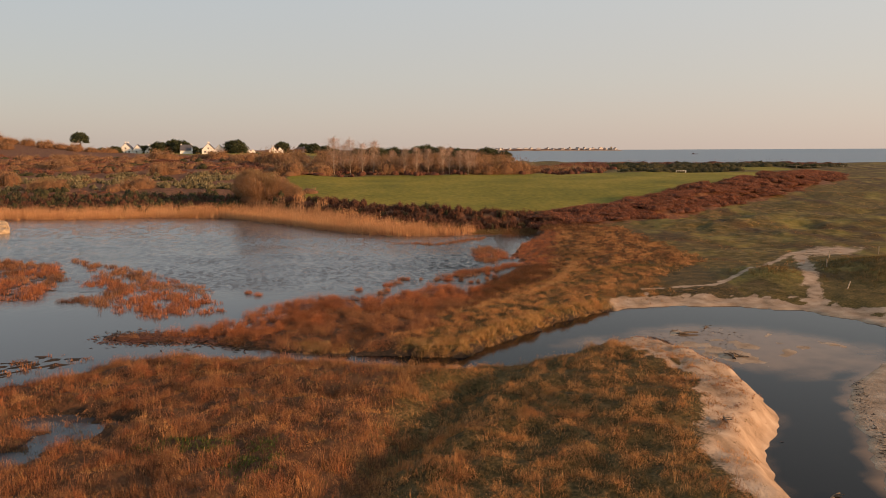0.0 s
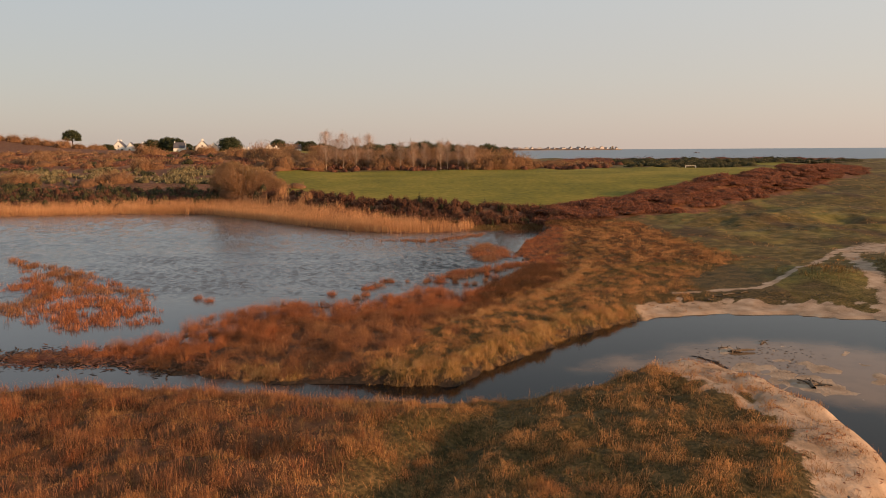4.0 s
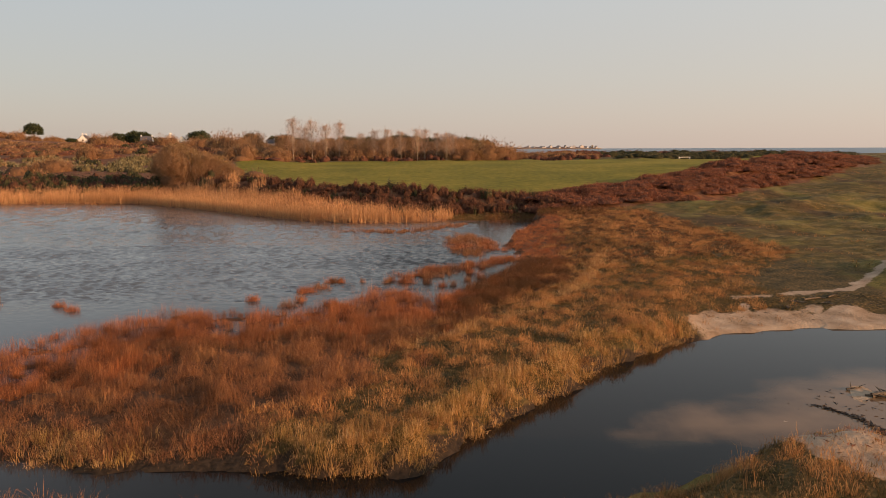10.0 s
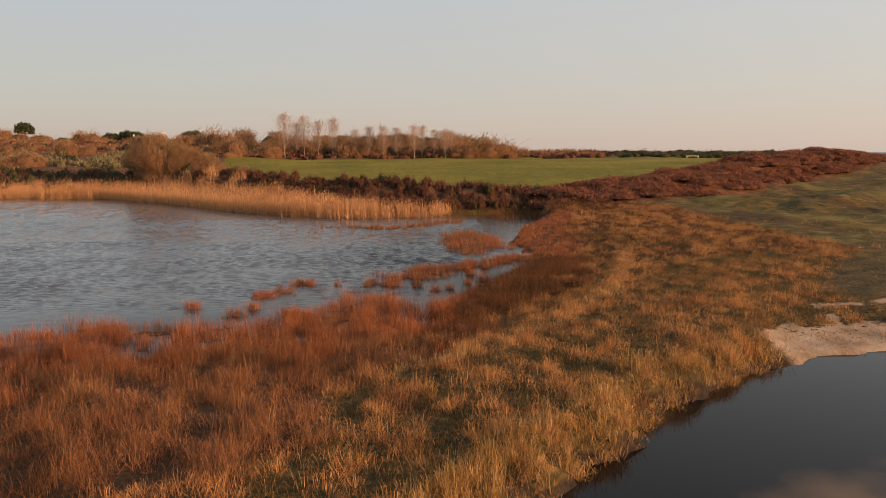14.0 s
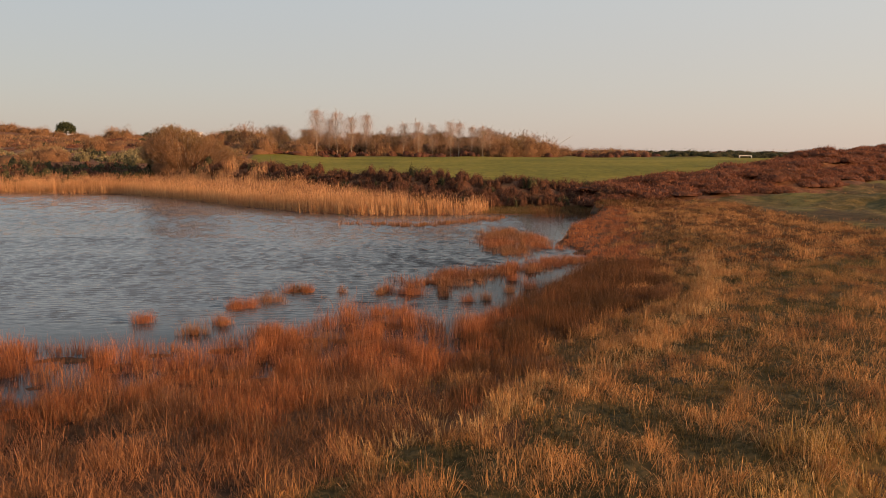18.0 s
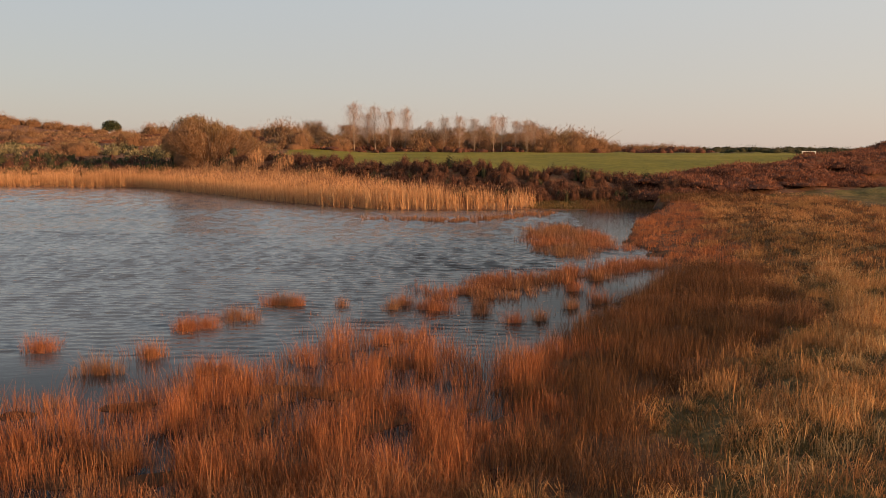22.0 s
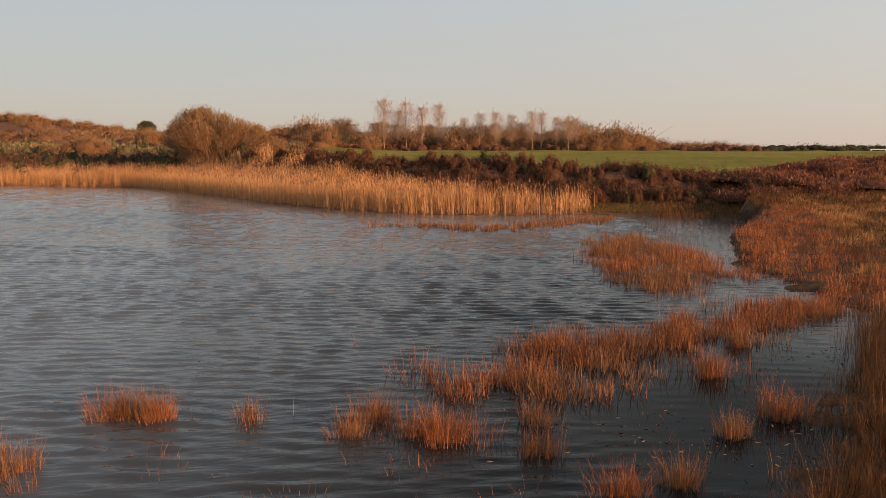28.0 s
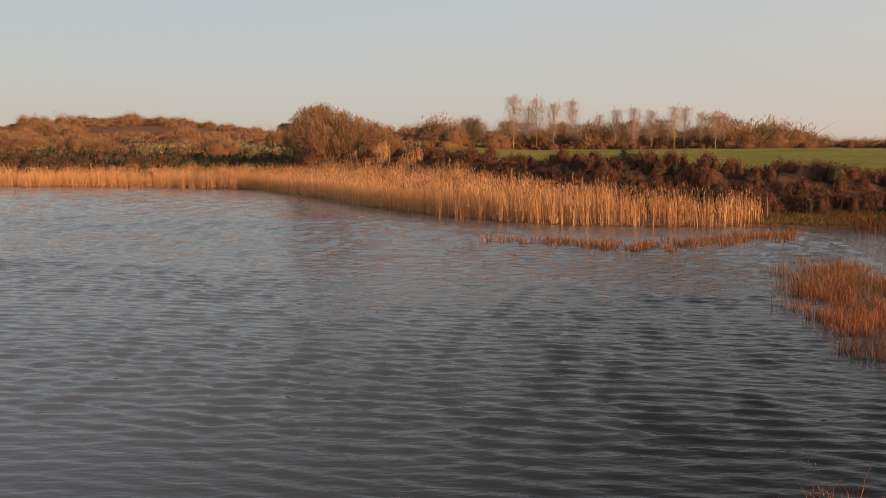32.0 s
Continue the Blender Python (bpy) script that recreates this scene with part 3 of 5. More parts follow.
def swell(x, y, waves, slope):
    h = 0 * x
    for length, a, p, q in waves:
        u, v = x * math.cos(a) + y * math.sin(a), -x * math.sin(a) + y * math.cos(a)
        f = 6.283 / length
        h = h + length * slope * crest(f * u + p + 1.5 * np.sin(f * 0.26 * v + q) + 0.6 * np.sin(f * 0.11 * u - f * 0.08 * v + 2 * q))
    return h


NEAR_WAVES, FAR_WAVES = wave_set(5, 20, 0.3, 0.6), wave_set(6, 14, 0.7, 1.1)


def ripples(x, y):
    near = open_water(x, y)
    h = swell(x, y, NEAR_WAVES, 0.0105) * near + swell(x, y, FAR_WAVES, 0.0075) * (1 - near) * (x < 10)
    return h * windy(x, y) * np.clip(0.85 + 0.25 * rough(x, y, 22, 4, 2), 0.4, 1.2)


WATER_X = np.concatenate([np.linspace(-320, -104, 10), np.arange(-100, -44, 0.5), np.arange(-44, 15, 0.24), np.linspace(15.5, 60, 36), np.linspace(66, 320, 8)])
WATER_Y = np.concatenate([np.linspace(-160, 34, 10), np.arange(36, 84, 0.8), np.linspace(84.5, 92.6, 24), np.arange(93, 126, 0.09), np.arange(126, 150, 0.22), np.arange(150, 197, 0.45), np.linspace(200, 360, 5)])
# painted dim: weaker reflection on stream and marsh side, plus dark shallows
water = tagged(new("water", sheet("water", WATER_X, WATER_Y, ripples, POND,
               [("shallow", shallowness), ("dimmed", lambda x, y, z: (0.25 + 0.75 * step(x, -24, -4)) * step(y, 96, 90) + step(y, 90, 96) * (step(x + 0.06 * (y - 105), -13, 5) * step(y, 150, 130) + 0.5 * np.exp(-((x - 7.5) / 6) ** 2 - ((y - 104) / 7) ** 2))), ("ripple", lambda x, y, z: windy(x, y) * (1 + 1.0 * (1 - open_water(x, y))))])),
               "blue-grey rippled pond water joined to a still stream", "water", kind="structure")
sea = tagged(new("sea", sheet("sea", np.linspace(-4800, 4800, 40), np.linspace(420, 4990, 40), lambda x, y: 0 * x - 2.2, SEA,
             [("shallow", lambda x, y, z: 0 * x), ("dimmed", lambda x, y, z: 0 * x + 0.0), ("ripple", lambda x, y, z: 0 * x + 0.25)])), "calm grey-blue sea reaching to the horizon", "sea", kind="structure")


# ---------------------------------------------------------------- plants in the mass
RNG = np.random.default_rng(7)


def scatter(n, x0, x1, y0, y1, keep):
    """Random places in a box, of which keep(x, y) gives the chance to stay."""
    x, y = RNG.uniform(x0, x1, n), RNG.uniform(y0, y1, n)
    ok = RNG.random(n) < keep(x, y)
    return x[ok], y[ok]


def blades(name, x, y, z, length, width, lean, mat, limp=0.0):
    """Tapered bent blades, each one at its own place. lean: arrays of x and y, as a share of the length."""
    n = len(x)
    a = RNG.uniform(0, math.pi, n)
    sx, sy = np.cos(a) * width / 2, np.sin(a) * width / 2
    base = np.stack([x, y, z - 0.04], 1)
    lx, ly = lean
    bend = np.sqrt(np.clip(1 - (lx * lx + ly * ly), 0.05, 1))
    mid = base + np.stack([lx * 0.36 * length, ly * 0.36 * length, (0.58 + 0.04 * limp) * length * (0.4 + 0.6 * bend)], 1)
    tip = base + np.stack([lx * length, ly * length, length * (bend - limp * (lx * lx + ly * ly))], 1)
    side = np.stack([sx, sy, 0 * sx], 1)
    v = np.stack([base - side, base + side, mid + side * 0.75, mid - side * 0.75, tip], 1).reshape(-1, 3)
    k = np.arange(n)[:, None] * 5
    f = (k + np.array([0, 1, 2, 3, 3, 2, 4])).ravel()
    return mesh_from(name, v, f, np.tile([4, 3], n), mat)


def tufts(name, cx, cy, each, spread_r, length, width, mat, lean=0.25, flare=0.5, limp=0.0, sizes=None, deep=-0.14, label="", category="grass", kind="stuff", group="", heap=0.0):
    """Clumps of blades that flare outwards from their middles, as one object."""
    n = len(cx)
    size = RNG.uniform(0.65, 1.25, n)
    size = np.repeat(size if sizes is None else size * sizes(cx, cy), each)
    ang, rad = RNG.uniform(0, 2 * math.pi, n * each), np.sqrt(RNG.random(n * each))
    ox, oy = np.cos(ang) * rad, np.sin(ang) * rad
    x, y = np.repeat(cx, each) + ox * spread_r * size, np.repeat(cy, each) + oy * spread_r * size
    tx, ty = np.repeat(RNG.normal(0, lean * 0.6, n), each), np.repeat(RNG.normal(0, lean * 0.6, n), each)
    lx = np.clip(tx + ox * flare + RNG.normal(0, lean * 0.5, n * each), -0.85, 0.85)
    ly = np.clip(ty + oy * flare + RNG.normal(0, lean * 0.5, n * each), -0.85, 0.85)
    L = length * size * RNG.uniform(0.55, 1.15, n * each)
    z = np.maximum(height(x, y), deep)
    if heap:
        z = z + np.clip(heap * length * (size - 0.75), 0, 0.4) * (1 - rad)
    me = blades(name, x, y, z, L, width * RNG.uniform(0.6, 1.3, n * each), (lx * 0.9, ly * 0.9), mat, limp)
    return tagged(new(name, me), label, category, group, kind)


def tussock(x, y, cell, seed=0):
    """1 in the middle of a tussock, 0 in the gaps: one of its own size and place in each cell."""
    best = np.zeros(np.shape(x))
    i0, j0 = np.floor(np.asarray(x) / cell), np.floor(np.asarray(y) / cell)
    for di in (-1, 0, 1):
        for dj in (-1, 0, 1):
            i, j = i0 + di, j0 + dj
            a, b, c = (np.abs(np.sin(i * (12.9898 + seed) + j * (78.233 + k) + 3.7 * k) * 43758.5453) % 1.0 for k in (0.0, 1.31, 2.17))
            d = np.hypot(x - (i + 0.15 + 0.7 * a) * cell, y - (j + 0.15 + 0.7 * b) * cell) / (cell * (0.38 + 0.42 * c))
            best = np.maximum(best, np.clip(1 - d * d, 0, 1) * (0.55 + 0.45 * c))
    return best


def heaped(cell, seed, lo=0.45, hi=1.0):
    """Heights that swell in each tussock and sink in the gaps."""
    return lambda x, y: lo + hi * tussock(x, y, cell, seed)


def clumpy(size, depth, seed=2):
    """Heights that swell and sink over the ground."""
    return lambda x, y: 1 + depth * np.clip(1.3 * rough(x, y, size, seed, 3), -1, 1)


def pond_side(x, y):
    return off_line(x, y, POND_EDGE)


def stream_side(x, y):
    return off_line(x, y, STREAM_EDGE)


def lawn_edge(x, y):
    """Metres east of the line where the rough grass gives way to short turf."""
    return x - np.interp(y, (80, 97, 104, 111, 118, 132, 149, 160), (26, 27, 33, 38.5, 38.5, 37.5, 36, 35)) + 0.8 * rough(x, y, 9, 2, 3)


def dry_ground(x, y):
    return pooled(x, y) < 0.4


def rush_keep(x, y):
    d, e = inside_by(x, y, SPIT), pond_side(x, y)
    p = step(d, -0.9, 0.5) * step(-straw_side(x, y), -0.8, 1.5)
    tall = step(9.5 + 2 * rough(x, y, 9, 1, 2) - e, -1.5, 2.0)
    holes = step(rough(x, y, 4.2, 5, 3), 0.14, 0.42) * step(e, 11, 4) * step(x, 6, 2)
    p = p * np.clip(step(tussock(x, y, 2.3, 9) + 0.3 * rough(x, y, 5, 6, 2), -0.12, 0.12) + step(e, 2.2, 4.5) + step(x, 2, 5), 0, 1)
    return p * tall * (1 - 0.95 * holes) * (y < 151) * (0.75 + 0.25 * rough(x, y, 1.8, 3, 2)) * step(stream_side(x, y), 1.0, 3.0) * dry_ground(x, y)


def matted_keep(x, y):
    d, e = inside_by(x, y, SPIT), pond_side(x, y)
    p = step(d, -0.2, 0.3) * step(-straw_side(x, y), -1.2, 1.2) * step(e - 6.5 - 2 * rough(x, y, 9, 1, 2), -1.5, 2.0)
    return p * (y < 151) * np.clip(0.12 + 1.3 * tussock(x, y, 1.4, 6), 0, 1) * dry_ground(x, y)


x, y = (np.concatenate(v) for v in zip(scatter(54000, -33, 17, 64, 112, rush_keep), scatter(9000, -2, 24, 112, 152, rush_keep)))
near = (y < 112) & (y > 66)
brownish = x - 3.9 - 0.12 * (y - 92) + 1.5 * rough(x, y, 6, 4, 2) > 0
east, west = near & brownish, near & ~brownish
tufts("brown_sedge", x[east], y[east], 26, 0.32, 0.68, 0.0075, SEDGE, 0.32, 0.34, 0.25, sizes=clumpy(3.0, 0.4), label="tall brown sedge on the damp ground behind the rushes", category="sedge")
tufts("red_rushes", x[west], y[west], 27, 0.30, 0.80, 0.0072, RUSH, 0.24, 0.22, 0.15, sizes=lambda x, y: clumpy(4.0, 0.3)(x, y) * (0.75 + 0.4 * tussock(x, y, 2.3, 9)), label="tall rust-red rushes standing along the pond's wet edge", category="rushes")
tufts("red_rushes", x[~near], y[~near], 15, 0.28, 0.42, 0.015, RUSH, 0.3, 0.35, 0.3, sizes=clumpy(4.0, 0.4), label="rust-red rushes along the pond's far corner", category="rushes")
x, y = (np.concatenate(v) for v in zip(scatter(40000, -33, 17, 64, 112, matted_keep), scatter(6000, 2, 24, 112, 152, matted_keep)))
tufts("matted_rushes", x, y, 21, 0.32, 0.70, 0.0095, MATTED, 0.75, 0.7, 1.0, sizes=heaped(1.4, 6, 0.38, 1.1), heap=0.6, label="flattened reddish-brown rushes lying in swirls on the spit", category="rushes")


def straw_keep(x, y):
    d = inside_by(x, y, SPIT)
    p = step(d, 0.1, 0.8) * step(straw_side(x, y), -1.2, 1.2) * (1 - step(lawn_edge(x, y), -1.5, 1.5)) * step(y, 160, 150)
    return p * (1 - 0.97 * step(sandy(x, y, height(x, y)), 0.3, 0.6))


x, y = (np.concatenate(v) for v in zip(scatter(80000, -16, 40, 62, 108, straw_keep), scatter(24000, 6, 44, 108, 158, straw_keep)))
near = y < 108
heap = tussock(x, y, 1.15, 1) * np.clip(0.65 + 0.9 * rough(x, y, 5, 8, 3), 0.05, 1.2)
chance = RNG.random(len(x))
turfy = step(x - np.interp(y, (73, 80, 87, 94, 104, 108), (-1, 4.3, 9.4, 13.2, 17.7, 19)), 0, 2) * step(stream_side(x, y), 1.5, 3)
g = near & (chance < np.clip(1.7 * heap, 0.05, 0.95) * (1 - 0.5 * turfy))
tufts("straw_tussocks", x[g], y[g], 16, 0.24, 0.5, 0.0105, STRAW, 0.55, 0.85, 1.0, sizes=heaped(1.15, 1), heap=0.8, label="bleached straw-coloured tussock grass on the spit", category="grass")
g = near & (heap < 0.35) & (chance > 0.35)
tufts("green_tussocks", x[g], y[g], 13, 0.30, 0.24, 0.013, OLIVE, 0.35, 0.6, 0.7, label="short olive-green grass between the straw tussocks", category="grass")
heap = tussock(x, y, 1.6, 3) * np.clip(0.8 + 0.5 * rough(x, y, 10, 8, 3), 0.1, 1.2)
g = ~near & (chance < np.clip(1.5 * heap, 0.06, 0.9))
tufts("straw_tussocks", x[g], y[g], 13, 0.3, 0.42, 0.018, STRAW, 0.5, 0.7, 0.8, sizes=heaped(1.6, 3), heap=0.7, label="bleached straw-coloured tussock grass behind the spit", category="grass")
g = ~near & (chance > 0.45) & (heap < 0.5)
tufts("red_sedge", x[g], y[g], 11, 0.3, 0.36, 0.018, SEDGE, 0.3, 0.4, label="reddish-brown sedge scattered through the dry grass", category="grass")

# a fringe of long grass hanging over the stream's bank, and one worn line of paler tussocks
x, y = scatter(48000, -24, 20, 61, 84, lambda x, y: step(stream_side(x, y), 2.2, 0.8) * (inside_by(x, y, SPIT) > -0.3) * step(x, 19, 15) * np.clip(0.3 + tussock(x, y, 1.2, 4), 0, 1) * np.maximum(step(x, -5, -2), 0.9 * np.exp(-((x + 10.5) / 2.0) ** 2)))
gold = RNG.random(len(x)) < 0.45 + 0.3 * rough(x, y, 3, 5, 2)
for g, mat, words in ((gold, PALEGOLD, "golden grass hanging over the stream bank"), (~gold, GREENGOLD, "green-gold grass hanging over the stream bank")):
    tufts("bank_grass", x[g], y[g], 15, 0.24, 0.55, 0.011, mat, 0.4, 0.75, 0.95, sizes=heaped(1.2, 4, 0.5), heap=0.7, label=words, category="grass")
x, y = scatter(11000, -1, 22, 73, 116, lambda x, y: step(off_line(x, y, ((1.1, 76.6), (4.3, 80.3), (9.4, 86.9), (13.2, 94), (17.7, 103.7), (20, 114))) + 0.6 * rough(x, y, 3, 2, 2), 0.85, 0.3) * np.clip(0.25 + 1.2 * tussock(x, y, 1.2, 2), 0, 1))
tufts("pale_tussocks", x, y, 16, 0.26, 0.62, 0.0105, PALEGOLD, 0.4, 0.6, 0.6, label="pale dry grass along a worn line", category="grass")


def sward(x, y):
    """Open mossy green patches between the rushes of the near bank."""
    return np.maximum(np.exp(-((x + 10.2) / 1.4) ** 2 - ((y - 38.5) / 2.4) ** 2), 0.9 * np.exp(-((x + 14.5) / 2.6) ** 2 - ((y - 41) / 1.3) ** 2))


def south_red(x, y):
    d = inside_by(x, y, SOUTH)
    return step(d, -0.3, 0.6) * step(-x + 3 * rough(x, y, 8, 2, 2), -1, 9) * (1 - 0.8 * step(rough(x, y, 7, 6, 3), 0.45, 0.8)) * dry_ground(x, y) * (1 - 0.92 * step(sward(x, y), 0.3, 0.6))


def south_straw(x, y):
    d = inside_by(x, y, SOUTH)
    return (1 - 0.92 * step(sward(x, y), 0.3, 0.6)) * step(d, 0.2, 1.0) * (0.35 + 0.65 * step(x + 3 * rough(x, y, 8, 2, 2), -9, 2)) * (1 - 0.97 * step(sandy(x, y, height(x, y)), 0.25, 0.55))


x, y = scatter(34000, -46, 12, 29, 64.5, south_red)
heap = tussock(x, y, 1.5, 5)
g = RNG.random(len(x)) < 0.28 + 1.1 * heap
x, y, heap = x[g], y[g], heap[g]
tan = (np.clip(0.5 + 0.5 * rough(x, y, 5.5, 4, 3), 0, 1) * 0.7 + 0.3 * RNG.random(len(x))) < 0.62 + 0.2 * step(x, -26, -8)
for g, mat, words in ((~tan, RUSH, "rust-red rushes and sedge on the near bank"), (tan, MATTED, "tan and brown rush tussocks on the near bank")):
    tufts("red_rushes", x[g], y[g], 15, 0.29, 0.60, 0.011, mat, 0.42, 0.5, 0.6, sizes=heaped(1.5, 5, 0.5), heap=0.6, label=words, category="rushes")
x, y = scatter(34000, -30, 24, 29, 65, south_straw)
heap = tussock(x, y, 1.3, 7) * np.clip(0.65 + 0.8 * rough(x, y, 6, 8, 3), 0.05, 1.2)
chance = RNG.random(len(x))
g = chance < np.clip(1.8 * heap, 0.08, 0.95) * (1 - 0.3 * step(x, 4, 13))
tufts("straw_tussocks", x[g], y[g], 17, 0.27, 0.52, 0.0105, STRAW, 0.6, 0.9, 1.1, sizes=heaped(1.3, 7), heap=0.7, label="bleached straw-coloured tussock grass on the near bank", category="grass")
g = ~g & (chance > 0.3)
tufts("green_tussocks", x[g], y[g], 13, 0.30, 0.26, 0.015, OLIVE, 0.5, 0.8, 0.9, label="short olive-green grass on the near bank", category="grass")

# thin grass creeping over the sandy brow of the near bank
x, y = scatter(3000, 14, 22, 36, 63, lambda x, y: 0.55 * step(inside_by(x, y, SOUTH), 1.2, 2.2) * step(tussock(x, y, 1.7, 8), 0.25, 0.5) * step(sandy(x, y, 0 * x), 0.3, 0.6))
tufts("brow_grass", x, y, 14, 0.22, 0.34, 0.0105, STRAW, 0.55, 0.9, 1.1, label="thin dry grass creeping over the sandy brow", category="grass")

# rush islands and clumps standing in the water
for poly, n, tall, share in ((ISLE_A, 7000, 1.1, 1.0), (ISLE_B, 15000, 0.95, 0.95), (ISLE_C, 2600, 0.6, 0.7), (CLUMP_N, 3400, 0.9, 1.0), (CLUMP_S, 6500, 0.9, 1.0)):
    px, py = [p[0] for p in poly], [p[1] for p in poly]
    x, y = scatter(n, min(px) - 1, max(px) + 1, min(py) - 1, max(py) + 1,
                   lambda x, y: share * step(inside_by(x, y, poly) + 1.0 * rough(x, y, 4, 4, 3), -0.6, 0.5) * (0.7 + 0.3 * rough(x, y, 1.5, 2, 2)) * (1 - 0.98 * (step(rough(x, y, 8, 8, 4), 0.15, 0.35) if poly in (ISLE_A, ISLE_B, ISLE_C) else 0.8 * step(rough(x, y, 5, 8, 2), 0.35, 0.7))))
    isle = tagged(new("rush_island"), "rust-red rush islet standing in shallow pond water", "rushes", "rush islets in the pond")
    isle.location = (sum(px) / len(px), sum(py) / len(py), 0)
    sector = ((np.arctan2(y - isle.location.y, x - isle.location.x) + math.pi) / (2 * math.pi) * 7).astype(int) % 7
    for k in sorted(set(sector)):
        stand = tufts("rush_stand", x[sector == k], y[sector == k], 15, 0.3, tall * 0.74, 0.013 if poly in (CLUMP_N, CLUMP_S) else 0.03, (RUSH, MATTED)[k % 2], 0.45, 0.34, 0.5, category="")
        stand.parent, stand.matrix_parent_inverse = isle, Matrix.Translation(-isle.location)

TUFTS = ((-7.3, 96.7, 0.7), (-7.0, 96.9, 0.5), (-6.3, 98.3, 0.65), (-5.8, 101.0, 0.4), (-5.3, 101.1, 0.55), (-4.8, 101.0, 0.35), (-3.1, 101.1, 0.2), (-0.7, 101.5, 0.4),
         (0.3, 100.8, 0.5), (0.9, 100.7, 0.5), (-1.1, 100.6, 0.3), (2.3, 100.3, 0.3), (3.6, 98.8, 0.35), (5.9, 101.6, 0.3), (4.5, 99.3, 0.3), (6.3, 105.4, 0.35), (7.0, 102.7, 0.4), (7.6, 108.3, 0.3),
         (2.3, 101.7, 0.25), (-7.1, 93.2, 0.5), (-7.7, 91.5, 0.6), (-4.8, 91.8, 0.8), (-10.6, 93.6, 0.5), (-24, 92, 0.5), (-22.5, 90.5, 0.5))
for tx, ty, r in TUFTS:
    n = int(34 * r)
    x, y = tx + RNG.normal(0, r * 0.42, n), ty + RNG.normal(0, r * 0.34, n)
    tufts("rush_clump", x, y, 40, 0.22, 0.72, 0.007, RUSH if n % 2 else MATTED, 0.26, 0.26, 0.15, label="small rust-red rush clump standing in open water", category="rushes", kind="", group="rush clumps in open water")
x, y = scatter(5200, -10, 10, 96, 111, lambda x, y: 0.5 * step(rough(x, y, 2.6, 3, 3), 0.2, 0.8) * step(y - x * 0.8, 112, 97))
tufts("sparse_rushes", x, y, 3, 0.15, 0.42, 0.009, RUSH, 0.3, 0.2, label="thin scattered rush stems in the shallows", category="rushes")
x, y = scatter(5000, -12, 9, 136, 150, lambda x, y: np.maximum(np.exp(-((x + 8.5) / 1.1) ** 2 - ((y - 139.9) / 0.5) ** 2), 0.8 * step(off_line(x, y, ((-5.8, 140), (-1.5, 138.6), (1.5, 141), (5.2, 145.2), (7.4, 148))) + 0.8 * rough(x, y, 3, 2, 2), 1.2, 0.5)))
tufts("low_rush_islet", x, y, 8, 0.2, 0.42, 0.03, MATTED, 0.3, 0.4, deep=0.0, label="low brown rush tufts just above the pond's surface", category="rushes")

# dune grass and scattered tufts on the turf
def dune_keep(x, y):
    return np.clip(height(x, y) - 1.35, 0, 1) * (y < 112) * (x > 33) * (1 - step(sandy(x, y, height(x, y)), 0.2, 0.5)) * (0.6 + 0.4 * rough(x, y, 3, 3, 3))


x, y = scatter(24000, 33, 95, 70, 118, dune_keep)
tufts("dune_grass", x, y, 7, 0.3, 0.5, 0.035, OLIVE, 0.3, 0.5, 0.4, label="grey-green dune grass on low sand hummocks", category="grass")
x, y = scatter(15000, 30, 160, 96, 270, lambda x, y: 0.6 * step(rough(x, y, 14, 3, 3), 0.2, 0.8) * (lawn_edge(x, y) > 0) * (inside_by(x, y, FIELD) < -6))
tufts("turf_tufts", x, y, 7, 0.5, 0.28, 0.05, STRAW, 0.35, 0.7, 0.5, label="low straw-coloured tufts in the grazed turf", category="grass")


# ---------------------------------------------------------------- the reed bed
def reed_keep(x, y):
    d = inside_by(x, y, NORTH)
    deep = 11 - 7.5 * step(x, -22, 5) + 2 * rough(x, y, 12, 2, 2)
    return step(d + 0.5 * rough(x, y, 3, 4, 2), -0.7, 0.3) * step(deep - d, -1, 1) * step(x, 7.2, 5.2) * (0.9 + 0.1 * rough(x, y, 2.0, 1, 2))


def reed_bed():
    x, y = scatter(250000, -150, 8, 149, 205, reed_keep)
    n = len(x)
    z = np.maximum(height(x, y), -0.3)
    L = (2.55 - 0.4 * step(x, -10, 6) - 0.3 * step(-x, 60, 90) + 0.22 * rough(x, y, 7, 1, 3)) * RNG.uniform(0.82, 1.08, n)
    lean = (RNG.normal(-0.05, 0.09, n), RNG.normal(0, 0.09, n))
    tagged(new("reed_stems", blades("reed_stems", x, y, z, L, RNG.uniform(0.016, 0.032, n), lean, REED)),
           "dense stand of pale golden reeds along the far shore", "reeds", kind="stuff")
    g = RNG.random(n) < 0.7
    k = int(g.sum())
    tagged(new("reed_leaves", blades("reed_leaves", x[g], y[g], z[g] + L[g] * RNG.uniform(0.15, 0.6, k), RNG.uniform(0.4, 0.8, k), RNG.uniform(0.03, 0.06, k),
                                     (RNG.normal(-0.1, 0.45, k).clip(-0.85, 0.85), RNG.normal(0, 0.4, k).clip(-0.85, 0.85)), REED, 0.5)),
           "dry strap leaves hanging from the golden reeds", "reeds", kind="stuff")
    g = RNG.random(n) < 0.2
    k = int(g.sum())
    tagged(new("reed_plumes", blades("reed_plumes", x[g] + lean[0][g] * L[g] * 0.9, y[g] + lean[1][g] * L[g] * 0.9, z[g] + L[g] * 0.93, RNG.uniform(0.22, 0.38, k),
                                     RNG.uniform(0.05, 0.09, k), (RNG.normal(-0.25, 0.15, k), RNG.normal(0, 0.2, k)), PLUME)),
           "brown seed plumes on top of the reeds", "reeds", kind="stuff")


reed_bed()


# ---------------------------------------------------------------- shrubs and trees
def part(name, me, parent, label=""):
    ob = new(name, me)
    ob.parent = parent
    return tagged(ob, label)


